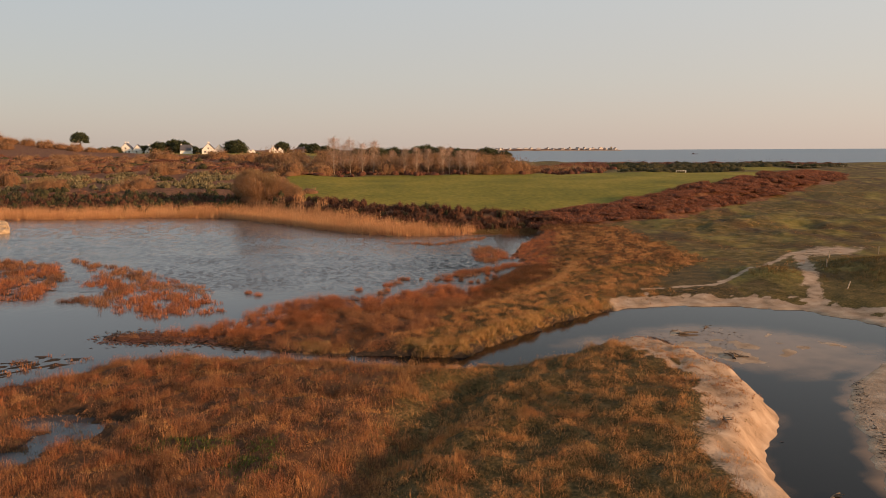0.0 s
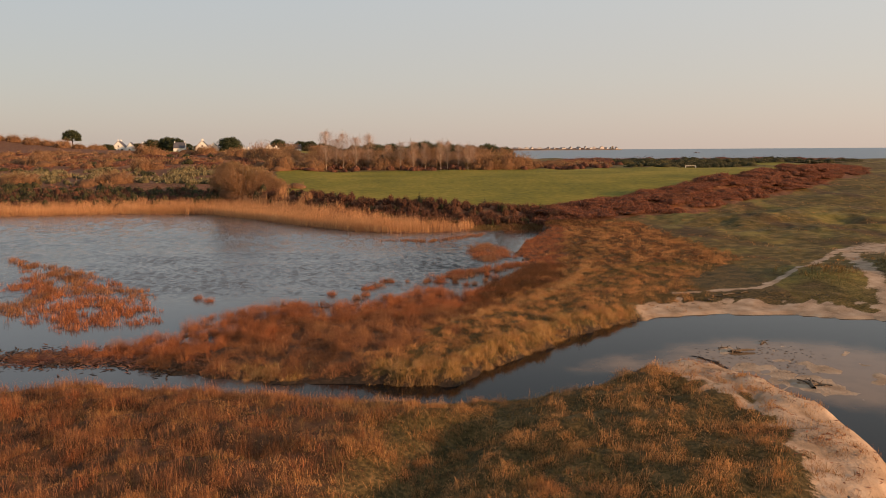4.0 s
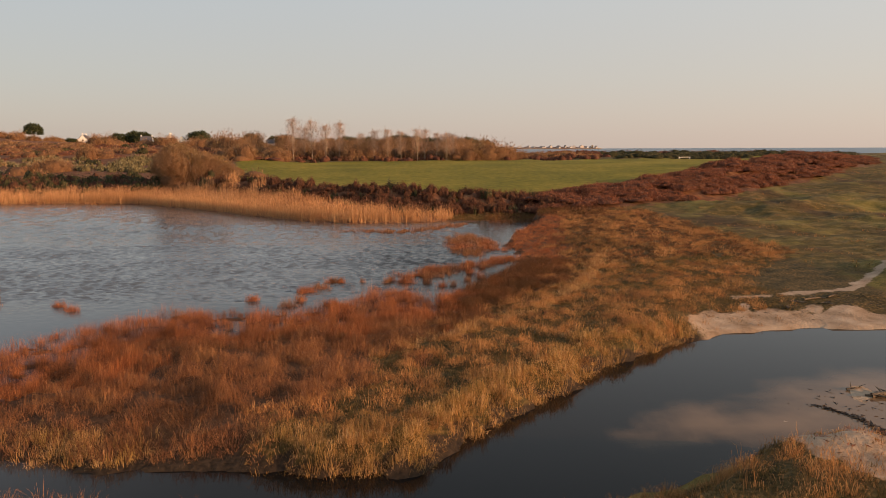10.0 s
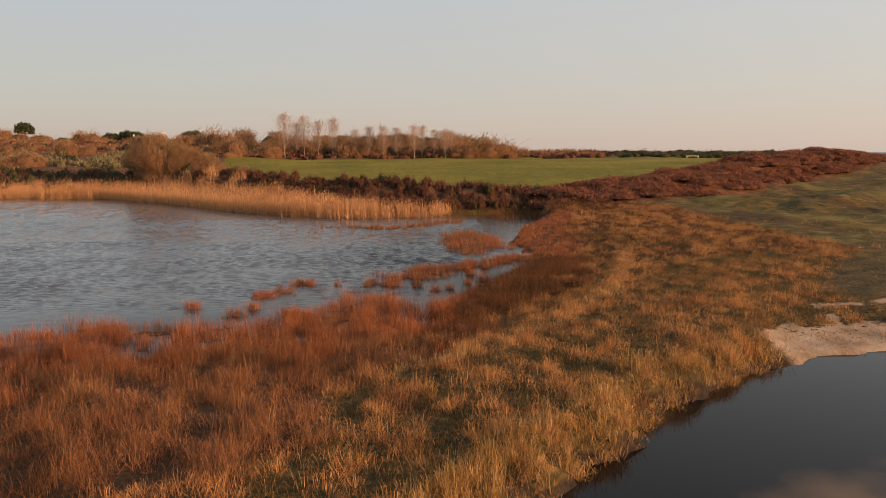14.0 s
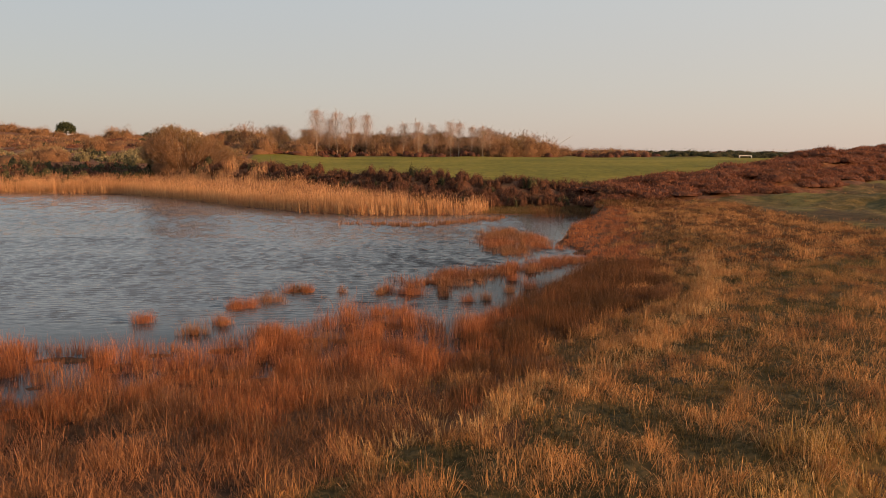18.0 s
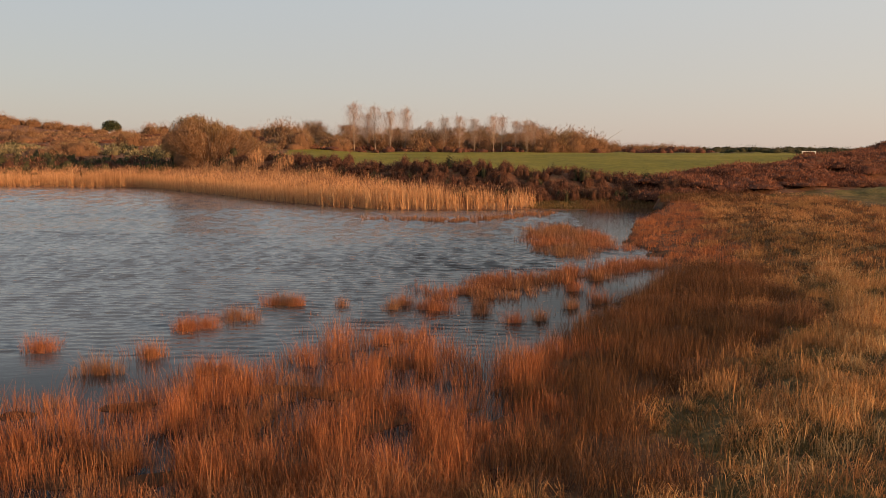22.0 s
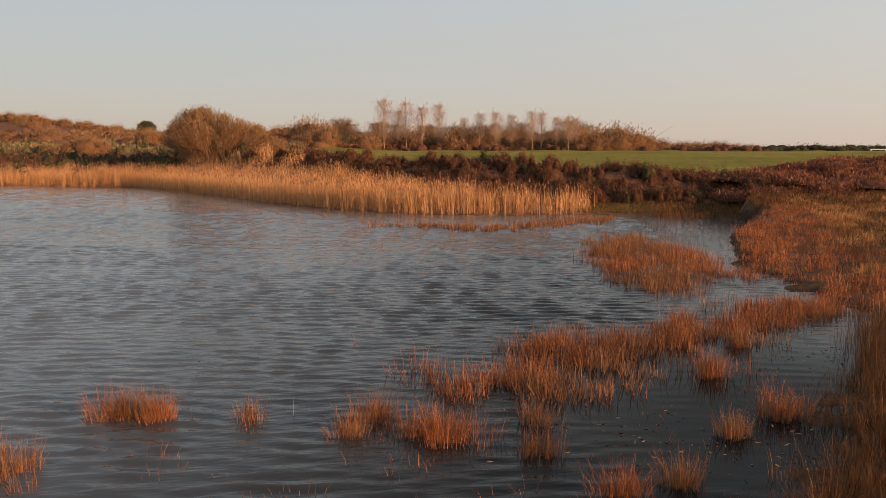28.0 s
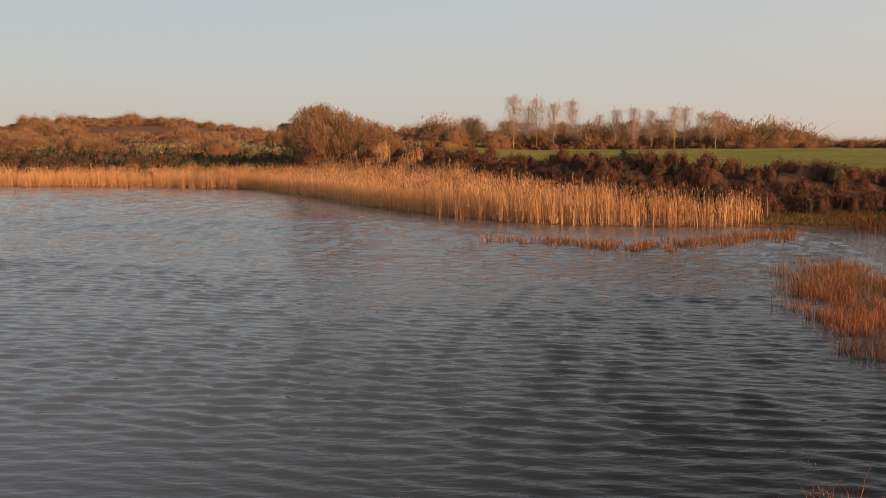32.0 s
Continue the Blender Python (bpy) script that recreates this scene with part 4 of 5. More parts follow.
def thing(name, label, category, group="", m=None):
    ob = tagged(new(name), label, category, group)
    ob.empty_display_size = 0.1
    if m is not None:
        ob.matrix_basis = m
    return ob


def dome_cloud(cx, cy, cz, rx, rz, each, leaf, twig=0.0, seed=0, fill=0.25, ry=None):
    """Leaf or twig quads over uneven domes: places, long axes and cross axes. twig: how far the long axes follow the dome's outward and upward growth."""
    n = len(cx) * each
    rep = partial(np.repeat, repeats=each)
    u = RNG.uniform(-0.12, 1.0, n)
    a = RNG.uniform(0, 2 * math.pi, n)
    s = np.sqrt(np.clip(1 - u * u, 0, 1))
    d = np.stack([s * np.cos(a), s * np.sin(a), u], 1)
    ph = rep(RNG.uniform(0, 6.3, len(cx)))
    lump = 1 + 0.13 * np.sin(3 * a + ph) + 0.10 * np.sin(5 * a - 2 * ph + 4 * u) + 0.08 * np.sin(9 * u + 7 * a + ph)
    r = lump * (1 - fill * RNG.random(n) ** 1.5)
    rr = np.stack([rep(rx), rep(ry if ry is not None else rx), rep(rz)], 1)
    p = d * rr * r[:, None] + np.stack([rep(cx), rep(cy), rep(cz)], 1)
    rand = RNG.normal(0, 1, (n, 3))
    rand /= np.linalg.norm(rand, axis=1)[:, None] + 1e-9
    grow = d * 0.7 + np.array([0, 0, 0.65])
    ax = rand * (1 - twig) + grow * twig
    ax /= np.linalg.norm(ax, axis=1)[:, None] + 1e-9
    other = RNG.normal(0, 1, (n, 3))
    cr = np.cross(ax, other)
    cr /= np.linalg.norm(cr, axis=1)[:, None] + 1e-9
    size = leaf * RNG.uniform(0.55, 1.35, n)
    return p, ax * size[:, None], cr * size[:, None]


def core_mesh(cx, cy, cz, rx, rz, share=0.8, ry=None, ring=9, levels=4):
    """Uneven low domes that close the inside of scrub: corner places and face corners."""
    n = len(cx)
    u = np.linspace(-0.1, 1.0, levels + 1) * math.pi / 2
    a = np.arange(ring) * 2 * math.pi / ring
    bumpy = 1 + RNG.normal(0, 0.12, (n, levels + 1, ring))
    bumpy[:, -1] = bumpy[:, -1, :1]
    d = np.stack([np.cos(u)[:, None] * np.cos(a), np.cos(u)[:, None] * np.sin(a), np.sin(u)[:, None] + 0 * a], -1)
    size = np.stack([rx, rx if ry is None else ry, rz], 1) * share
    v = d[None] * bumpy[..., None] * size[:, None, None] + np.stack([cx, cy, cz], 1)[:, None, None]
    i = np.arange(levels)[:, None] * ring + np.arange(ring)
    k = np.arange(levels)[:, None] * ring + (np.arange(ring) + 1) % ring
    f = np.stack([i, k, k + ring, i + ring], -1).reshape(-1, 4)
    f = (np.arange(n)[:, None, None] * ((levels + 1) * ring) + f[None]).reshape(-1, 4)
    return v.reshape(-1, 3), f


def cloud_mesh(name, p, ax, cr, mat, slim=0.6, core=None):
    """Pointed leaves (four corners each) from dome_cloud's answer, round a core where there is one."""
    v = np.stack([p - ax * 0.5, p + cr * slim * 0.5 - ax * 0.05, p + ax * 0.5, p - cr * slim * 0.5 + ax * 0.02], 1).reshape(-1, 3)
    f = np.arange(len(v)).reshape(-1, 4)
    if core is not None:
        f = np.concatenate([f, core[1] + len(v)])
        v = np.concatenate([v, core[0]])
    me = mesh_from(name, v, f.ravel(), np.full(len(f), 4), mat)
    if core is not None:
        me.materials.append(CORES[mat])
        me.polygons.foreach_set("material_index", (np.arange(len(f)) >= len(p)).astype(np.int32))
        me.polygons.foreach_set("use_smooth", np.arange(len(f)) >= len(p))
    return me


def stems_mesh(name, starts, ends, r0, r1, mat, sag=0.15, sides=4, rings=4):
    """Tapered bent stems."""
    verts, faces = [], []
    for s, e in zip(starts, ends):
        s, e = Vector(s), Vector(e)
        bend = Vector((random.uniform(-1, 1), random.uniform(-1, 1), random.uniform(0, 0.6))) * (e - s).length * sag
        for k in range(rings):
            t = k / (rings - 1)
            c = s.lerp(e, t) + bend * math.sin(math.pi * t)
            r = r0 + (r1 - r0) * t
            side = (e - s).normalized().orthogonal().normalized()
            up = (e - s).normalized().cross(side)
            for j in range(sides):
                a = 2 * math.pi * j / sides
                verts.append(c + side * (r * math.cos(a)) + up * (r * math.sin(a)))
        b = len(verts) - rings * sides
        for k in range(rings - 1):
            for j in range(sides):
                faces += [b + k * sides + j, b + k * sides + (j + 1) % sides, b + (k + 1) * sides + (j + 1) % sides, b + (k + 1) * sides + j]
    return mesh_from(name, [tuple(v) for v in verts], faces, np.full(len(faces) // 4, 4), mat, smooth=True)


def shrub(name, label, category, mat, bark, wide, tall, leaves, leaf, twig=0.0, lobes=3, slim=0.6, stems=7):
    """A shrub of several lobes, at the origin: its stems and its foliage."""
    ob = thing(name, label, category)
    cx, cy = RNG.normal(0, wide * 0.36, lobes), RNG.normal(0, wide * 0.36, lobes)
    rx = wide * RNG.uniform(0.28, 0.62, lobes)
    rz = tall * RNG.uniform(0.6, 1.0, lobes) * np.exp(-(cx * cx + cy * cy) / (1.3 * wide) ** 2)
    p, ax, cr = dome_cloud(cx, cy, 0 * cx, rx, rz, leaves // lobes, leaf, twig)
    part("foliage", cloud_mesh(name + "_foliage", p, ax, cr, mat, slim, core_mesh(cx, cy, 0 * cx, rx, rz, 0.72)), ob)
    ends = [(random.choice(list(cx)) + random.gauss(0, wide * 0.3), random.gauss(0, wide * 0.4), tall * random.uniform(0.4, 0.8)) for _ in range(stems)]
    part("stem_frame", stems_mesh(name + "_stems", [(e[0] * 0.2, e[1] * 0.2, -0.15) for e in ends], ends, 0.035 * tall / 1.5, 0.012, bark), ob)
    return ob


def plant(protos, places, group, lo=0.75, hi=1.3, sink=0.1):
    """Sets copies of the prototypes on the ground; the prototypes themselves take the first places."""
    levels = height([p[0] for p in places], [p[1] for p in places])
    for n, ((x, y), z) in enumerate(zip(places, levels)):
        s = random.uniform(lo, hi)
        m = pose(x, y, float(z) - sink, 0, 0, random.uniform(0, 360))
        src = protos[n % len(protos)]
        ob = src if n < len(protos) else copy_thing(src, m)
        ob.matrix_basis = m @ Matrix.Diagonal((s, s, s * random.uniform(0.85, 1.15), 1))
        tagged(ob, group=group)


def spaced(x, y, gap):
    """Thins places to a least distance."""
    kept = []
    for a, b in zip(x, y):
        if all((a - c) ** 2 + (b - d) ** 2 > gap * gap for c, d in kept):
            kept.append((float(a), float(b)))
    return kept


# the dark bramble bank between reeds and meadow
def bank_keep(x, y):
    dn, df = inside_by(x, y, NORTH), inside_by(x, y, FIELD)
    return (dn > 11 - 5.5 * step(x, -20, 2)) * (df < -0.5) * (x > -42) * (x < 22.5) * (y < 200)


x, y = scatter(9000, -42, 23, 152, 200, bank_keep)
protos = [shrub("bramble_bush", "dark reddish-brown bramble bush on the bank", "bush", BRAMBLE, DARKBARK, 1.6, 1.8, 1900, 0.19, 0.55, 6, 0.22) for _ in range(4)]
plant(protos, spaced(x, y, 1.6)[:330], "brambles between reeds and meadow", 0.65, 1.15)
protos = [shrub("gorse_bush", "dark green gorse bush among the brambles", "bush", GORSE, DARKBARK, 1.4, 1.8, 1400, 0.17, 0.5, 5, 0.25) for _ in range(2)]
plant(protos, spaced(x[::-1], y[::-1], 5.0)[:45], "gorse on the bank", 0.7, 1.2)

# the bracken hedge that climbs beside the meadow
x, y = scatter(16000, 20, 160, 158, 318, lambda x, y: step(off_line(x, y, HEDGE) + 1.2 * rough(x, y, 9, 5, 2), 9.0, 7.5) * (inside_by(x, y, FIELD) < 0.5))
protos = [shrub("bracken_bush", "rust-brown bracken and bramble hump in the hedge bank", "bush", BRACKEN, DARKBARK, 2.9, 1.0, 2800, 0.27, 0.65, 15, 0.22) for _ in range(5)]
plant(protos, spaced(x, y, 2.4)[:420], "bracken hedge beside the meadow", 0.85, 1.35)


# the heath, far scrub and hedgerows: too many to count
def scrub(name, label, mat, n, box, keep, wide, tall, each, leaf, twig, slim=0.6, category="scrub"):
    x, y = scatter(n, *box, keep)
    x, y = np.repeat(x, 3) + RNG.normal(0, wide * 0.75, 3 * len(x)), np.repeat(y, 3) + RNG.normal(0, wide * 0.75, 3 * len(y))
    each, s = max(24, each // 3), RNG.uniform(0.3, 0.85, len(x)) * np.tile((1.25, 0.9, 0.7), len(x) // 3)
    z = height(x, y)
    up = tall * (0.35 + s) * RNG.uniform(0.75, 1.15, len(x))
    p, ax, cr = dome_cloud(x, y, z - 0.1, wide * s, up, each, leaf, twig)
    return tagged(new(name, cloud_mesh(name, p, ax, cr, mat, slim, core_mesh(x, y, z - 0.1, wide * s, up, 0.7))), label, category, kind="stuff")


def heath_keep(seed, lo, hi):
    return lambda x, y: step(rough(x, y, 45, seed, 3), lo, hi) * (heathy(x, y, 0) > 0.5) * (inside_by(x, y, NORTH) > 12 + (18 if seed == 2 else 0)) * (np.hypot(x + 48, y - 206) > 13) * (1 - step(y, 400, 425) * (x > -290) * (x < -120)) * (1 - (seed in (1, 2)) * 0.9 * step(y + 0.12 * x, 196, 200) * step(y + 0.12 * x, 292, 282) * (x < -55))


BOX = (-420, -30, 190, 560)
scrub("bracken_scrub", "russet bracken and bramble scrub on the heath", BRACKEN, 3800, BOX, heath_keep(1, -0.7, 0.3), 4.2, 1.0, 78, 0.7, 0.5, 0.3)
scrub("sallow_scrub", "bare orange-brown sallow scrub on the rising heath", SALLOW, 1700, BOX, heath_keep(2, -0.3, 0.5), 4.6, 2.2, 240, 1.0, 0.6, 0.14)
scrub("gorse_scrub", "dark green gorse thickets on the heath", GORSE, 2000, BOX, heath_keep(3, 0.1, 0.7), 2.6, 1.6, 60, 0.6, 0.4, 0.4)
scrub("pale_scrub", "pale grey-green scrub lit on the heath", PALE, 900, (-200, -66, 248, 300), heath_keep(4, -0.4, 0.3), 1.4, 1.6, 90, 0.6, 0.85, 0.22)
scrub("pond_scrub", "dark gorse and bramble belt behind the reeds", GORSE, 1500, (-170, -42, 196, 232), lambda x, y: step(inside_by(x, y, NORTH) + 2 * rough(x, y, 8, 2, 2), 9, 12) * step(inside_by(x, y, NORTH), 36, 26) * 0.6, 2.0, 3.0, 110, 0.42, 0.5, 0.35)
scrub("pond_bramble", "brown bramble belt behind the reeds", BRAMBLE, 1500, (-150, -42, 196, 226), lambda x, y: step(inside_by(x, y, NORTH) + 2 * rough(x, y, 8, 3, 2), 9, 12) * step(inside_by(x, y, NORTH), 34, 22) * 0.5, 2.0, 2.8, 110, 0.42, 0.6, 0.3)
scrub("wood_edge_scrub", "brown undergrowth along the far edge of the meadow", BRACKEN, 900, (-84, 84, 312, 400), lambda x, y: step(y - 322 - 0.10 * x, 0, 4) * step(x, 80, 40), 2.4, 1.9, 90, 0.4, 0.5, 0.3)


def along(line, wide):
    """A strip of ground along a line."""
    return lambda x, y: step(off_line(x, y, line) + 0.3 * wide * rough(x, y, 20, 4, 2), wide, 0.7 * wide)


scrub("far_gorse", "dark evergreen hedge beyond the meadow", GORSE, 1500, (60, 190, 395, 470), along(((76, 425), (92, 416), (120, 420), (150, 428), (185, 432)), 9), 5.0, 2.3, 110, 0.6, 0.4, 0.4)
scrub("meadow_gorse", "low green gorse hedge at the meadow's head", GORSE, 1500, (80, 140, 340, 370), along(((88, 352), (104, 350), (131, 356)), 5), 3.4, 1.7, 110, 0.5, 0.5, 0.4)
scrub("far_bracken", "brown bracken and thorn on the low cliff by the sea", BRACKEN, 2200, (60, 330, 430, 500), along(((100, 452), (140, 446), (190, 448), (212, 450)), 11), 5.5, 2.3, 90, 0.6, 0.4, 0.35)
scrub("wood_tail", "brown thorn scrub running down to the sea", BRACKEN, 2000, (40, 110, 355, 450), along(((56, 372), (72, 400), (84, 430)), 9), 4.0, 2.4, 100, 0.6, 0.4, 0.3)
scrub("sea_hedge", "clipped dark green hedge on the skyline", GORSE, 700, (180, 220, 390, 430), along(((190, 408), (212, 412)), 5), 2.4, 2.0, 110, 0.5, 0.5, 0.4)


def bare_tree(name, label, category, tall, wide, bark, twig_mat, limbs=9, twigs=1500, trunk=0.02, low=0.25, slim=0.05, spread_out=1.0):
    """A leafless tree: a tapered trunk, rising limbs, branches, and a haze of fine twigs."""
    ob = thing(name, label, category)
    top = (random.gauss(0, 0.03) * tall, random.gauss(0, 0.03) * tall, tall * 0.93)
    part("trunk", stems_mesh(name + "_trunk", [(0, 0, -0.3)], [top], tall * trunk, tall * 0.003, bark, 0.03, 7, 8), ob)
    s, e, tips = [], [], []
    for k in range(limbs):
        t = low + (0.92 - low) * (k + random.random()) / limbs
        a = random.uniform(0, 6.283)
        out = wide * (0.3 + 0.7 * math.sin(math.pi * min(1, 0.22 + 0.78 * (t - low) / (1 - low)))) * random.uniform(0.7, 1.15)
        b = Vector((top[0] * t, top[1] * t, tall * t * 0.93))
        reach = out * spread_out
        q = b + Vector((math.cos(a) * reach, math.sin(a) * reach, reach * random.uniform(1.3, 2.2)))
        q.z = min(q.z, tall)
        s.append(b), e.append(q)
        for _ in range(4):
            w = b.lerp(q, random.uniform(0.35, 0.95))
            r = w + Vector((random.gauss(0, 0.3), random.gauss(0, 0.3), random.uniform(0.1, 0.7))) * out * 0.7
            s.append(w), e.append(r)
            tips += [w.lerp(r, random.uniform(0.3, 1)) for _ in range(3)] + [r]
        tips += [q, b.lerp(q, 0.7)]
    part("branching", stems_mesh(name + "_limbs", s, e, tall * 0.006 * spread_out, tall * 0.0012, bark, 0.1, 3, 3), ob)
    tips = np.array([tuple(t) for t in tips])
    c = tips[RNG.integers(0, len(tips), twigs)] + RNG.normal(0, wide * 0.24, (twigs, 3))
    oval = RNG.random(twigs) < 0.55
    d = RNG.normal(0, 1, (twigs, 3))
    d *= (RNG.random(twigs) ** 0.4 / np.linalg.norm(d, axis=1))[:, None]
    mid = low + (1 - low) * 0.5
    c[oval] = (d * np.array([wide * 0.85, wide * 0.85, tall * (1 - low) * 0.5]) + np.array([0, 0, tall * mid * 0.97]))[oval]
    over = np.maximum(c[:, 2] - tall * 0.9, 0)
    c[:, 2] -= over * RNG.uniform(0.6, 2.2, twigs)
    ax = RNG.normal(0, 0.4, (twigs, 3)) + np.array([0, 0, 0.8])
    ax /= np.linalg.norm(ax, axis=1)[:, None]
    cr = np.cross(ax, RNG.normal(0, 1, (twigs, 3)))
    cr /= np.linalg.norm(cr, axis=1)[:, None] + 1e-9
    L = (tall * 0.075 * RNG.uniform(0.5, 1.4, twigs))[:, None]
    part("crown", cloud_mesh(name + "_twigs", c, ax * L, cr * L, twig_mat, slim), ob)
    return ob


def on_ground(x, y, turn=0.0, s=1.0, sink=0.1):
    return pose(x, y, float(height([x], [y])[0]) - sink, 0, 0, turn) @ Matrix.Diagonal((s, s, s, 1))


# birches at the head of the meadow, and the wood behind them
BIRCHES = ((-50, 345, 0.92), (-42.8, 347, 0.87), (-37.3, 344, 0.78), (-32.6, 349, 0.83), (-18, 345, 0.66), (-12, 342, 0.67), (-7, 346, 0.66), (-0.3, 341, 0.68), (2.6, 345, 0.67),
           (7.5, 347, 0.58), (11.4, 341, 0.6), (13.7, 345, 0.57), (-47, 352, 0.7), (-24, 352, 0.6))
birches = [bare_tree("birch_tree", "bare pale-barked birch glowing in evening light", "tree", 18.0, 4.6, BARK, TWIG, 28, 6500, 0.009, 0.2, 0.008, 0.6) for _ in range(3)]
for n, (x, y, s) in enumerate(BIRCHES):
    ob = birches[n] if n < 3 else copy_thing(birches[n % 3], Matrix())
    ob.matrix_basis = on_ground(3 + 0.93 * (x - 3), y - 20, n * 77, s * 1.03)
    tagged(ob, group="birches at the meadow's far edge")
woods = [bare_tree("bare_tree", "leafless russet tree in a small wood", "tree", 9.0, 4.6, DARKBARK, SALLOW, 20, 4200, 0.014, 0.03, 0.05) for _ in range(4)]
places = spaced(*scatter(2000, -74, 32, 331, 390, lambda x, y: 0 * x + 1), 10)[:34]
for n, (x, y) in enumerate(places):
    ob = woods[n] if n < 4 else copy_thing(woods[n % 4], Matrix())
    ob.matrix_basis = on_ground(x, y, n * 67, random.uniform(0.75, 1.1))
    tagged(ob, group="small wood behind the meadow")


def sallow_bush(name, label, wide, tall, stems, twigs, lean, slim=0.1):
    """A big rounded bush of many upright stems that fan out from the ground."""
    ob = thing(name, label, "bush")
    s, e, c, ax = [], [], [], []
    for _ in range(stems):
        a, q = random.uniform(0, 6.283), math.sqrt(random.random())
        d = Vector((math.cos(a) * q, math.sin(a) * q * 0.8))
        h = tall * math.sqrt(max(0.06, 1 - 0.92 * q * q)) * (1 - lean * 0.35 * (d.x + 0.35)) * random.uniform(0.95, 1.0)
        far = wide * (1.4 if d.x > 0 else 0.95)
        b, t = Vector((d.x * far * 0.45, d.y * wide * 0.45, -0.2)), Vector((d.x * far, d.y * wide, h))
        s.append(b), e.append(t)
    part("stem_frame", stems_mesh(name + "_stems", s, e, 0.07, 0.015, BARK, 0.07, 3, 4), ob)
    s, e = np.array([tuple(v) for v in s]), np.array([tuple(v) for v in e])
    k = RNG.integers(0, stems, twigs)
    t = (0.12 + 0.9 * RNG.random(twigs) ** 0.55)[:, None]
    c = s[k] * (1 - t) + e[k] * t + RNG.normal(0, wide * 0.035, (twigs, 3))
    c[:, 2] = np.maximum(c[:, 2], 0.1)
    ax = (e[k] - s[k]) / np.linalg.norm(e[k] - s[k], axis=1)[:, None] + RNG.normal(0, 0.3, (twigs, 3))
    ax /= np.linalg.norm(ax, axis=1)[:, None]
    cr = np.cross(ax, RNG.normal(0, 1, (twigs, 3)))
    cr /= np.linalg.norm(cr, axis=1)[:, None] + 1e-9
    L = RNG.uniform(0.15, 0.42, twigs)[:, None]
    r = np.array((1.0, 0.8, 0.62))
    core = core_mesh(np.array((-0.1, 0.45, 0.8)) * wide, 0 * r, 0 * r, wide * 0.85 * r, tall * np.array((1.05, 0.85, 0.6)), 0.64, ring=16, levels=7)
    part("crown", cloud_mesh(name + "_crown", c, ax * L, cr * L, SALLOW, slim, core), ob)
    return ob


big = sallow_bush("sallow_bush", "large rounded bare sallow bush of fine golden-brown twigs", 7.4, 7.7, 520, 72000, 0.9, 0.2)
big.matrix_basis = on_ground(-48.5, 204, 0, 1.17)
def rounded_bush(name, label, wide, tall):
    """A dense rounded bush of bare twigs in overlapping lobes."""
    ob = thing(name, label, "bush")
    ends = [(random.gauss(0, wide * 0.4), random.gauss(0, wide * 0.35), tall * random.uniform(0.5, 0.9)) for _ in range(26)]
    part("stem_frame", stems_mesh(name + "_stems", [(e[0] * 0.4, e[1] * 0.4, -0.2) for e in ends], ends, 0.08, 0.02, BARK, 0.07, 3, 3), ob)
    cx, cy = np.array((-0.35, 0.1, 0.45, -0.05, 0.25, -0.55)) * wide, np.array((0.1, -0.3, 0.05, 0.35, 0.3, -0.1)) * wide
    k = np.array((0.86, 1.0, 0.72, 0.9, 0.8, 0.6))
    p, ax, cr = dome_cloud(cx, cy, 0 * cx, wide * 0.55 * k, tall * k, 1300, 0.7, 0.7, fill=0.4)
    part("crown", cloud_mesh(name + "_crown", p, ax, cr, SALLOW, 0.12, core_mesh(cx, cy, 0 * cx, wide * 0.55 * k, tall * k, 0.66, ring=12, levels=6)), ob)
    return ob


second = rounded_bush("sallow_bush", "rounded bare sallow bush of olive-brown twigs on the heath", 7.5, 7.0)
second.matrix_basis = on_ground(-62, 310, 20)
for x, y, s in ((-52, 320, 0.8), (-100, 250, 0.7), (-128, 246, 0.8), (-150, 262, 0.85), (-112, 300, 0.8), (-180, 275, 0.9), (-205, 300, 0.9), (-165, 330, 0.9), (-235, 320, 0.9),
                (-300, 470, 0.9), (-335, 470, 0.9), (-372, 476, 0.9), (-284, 480, 0.8), (-268, 470, 0.8), (-410, 470, 0.9), (-345, 440, 1.3), (-310, 430, 1.2), (-290, 400, 1.2), (-260, 380, 1.1), (-275, 350, 1.1), (-140, 380, 0.9), (-118, 400, 0.9), (-95, 370, 0.8),
                (-78, 350, 1.4), (-67, 346, 1.1), (-20, 332, 1.2), (25.5, 330, 1.35), (18, 330, 1.2), (32, 333, 1.0), (39, 336, 0.75), (47, 340, 0.62), (54, 345, 0.6), (61, 350, 0.58), (68, 356, 0.55), (51, 352, 0.66), (74, 362, 0.5),
                *((-66 + 4.1 * k + random.uniform(-3, 3), 330 + random.uniform(0, 30), random.uniform(0.5, 1.15)) for k in range(24)), *((-70 + 7.4 * k + random.uniform(-4, 4), 362 + random.uniform(0, 14), random.uniform(0.85, 1.35)) for k in range(14)), *((-430 + 7 * k, 500 + 9 * (k % 3), 0.62 + 0.1 * (k * 5 % 4)) for k in range(30))):
    tagged(copy_thing(second, on_ground(x, y, x * 7, s)), group="bushes on the heath").matrix_basis = on_ground(x, y, x * 7, s) @ Matrix.Diagonal((random.uniform(0.8, 1.6), random.uniform(0.8, 1.3), random.uniform(0.75, 1.05), 1))


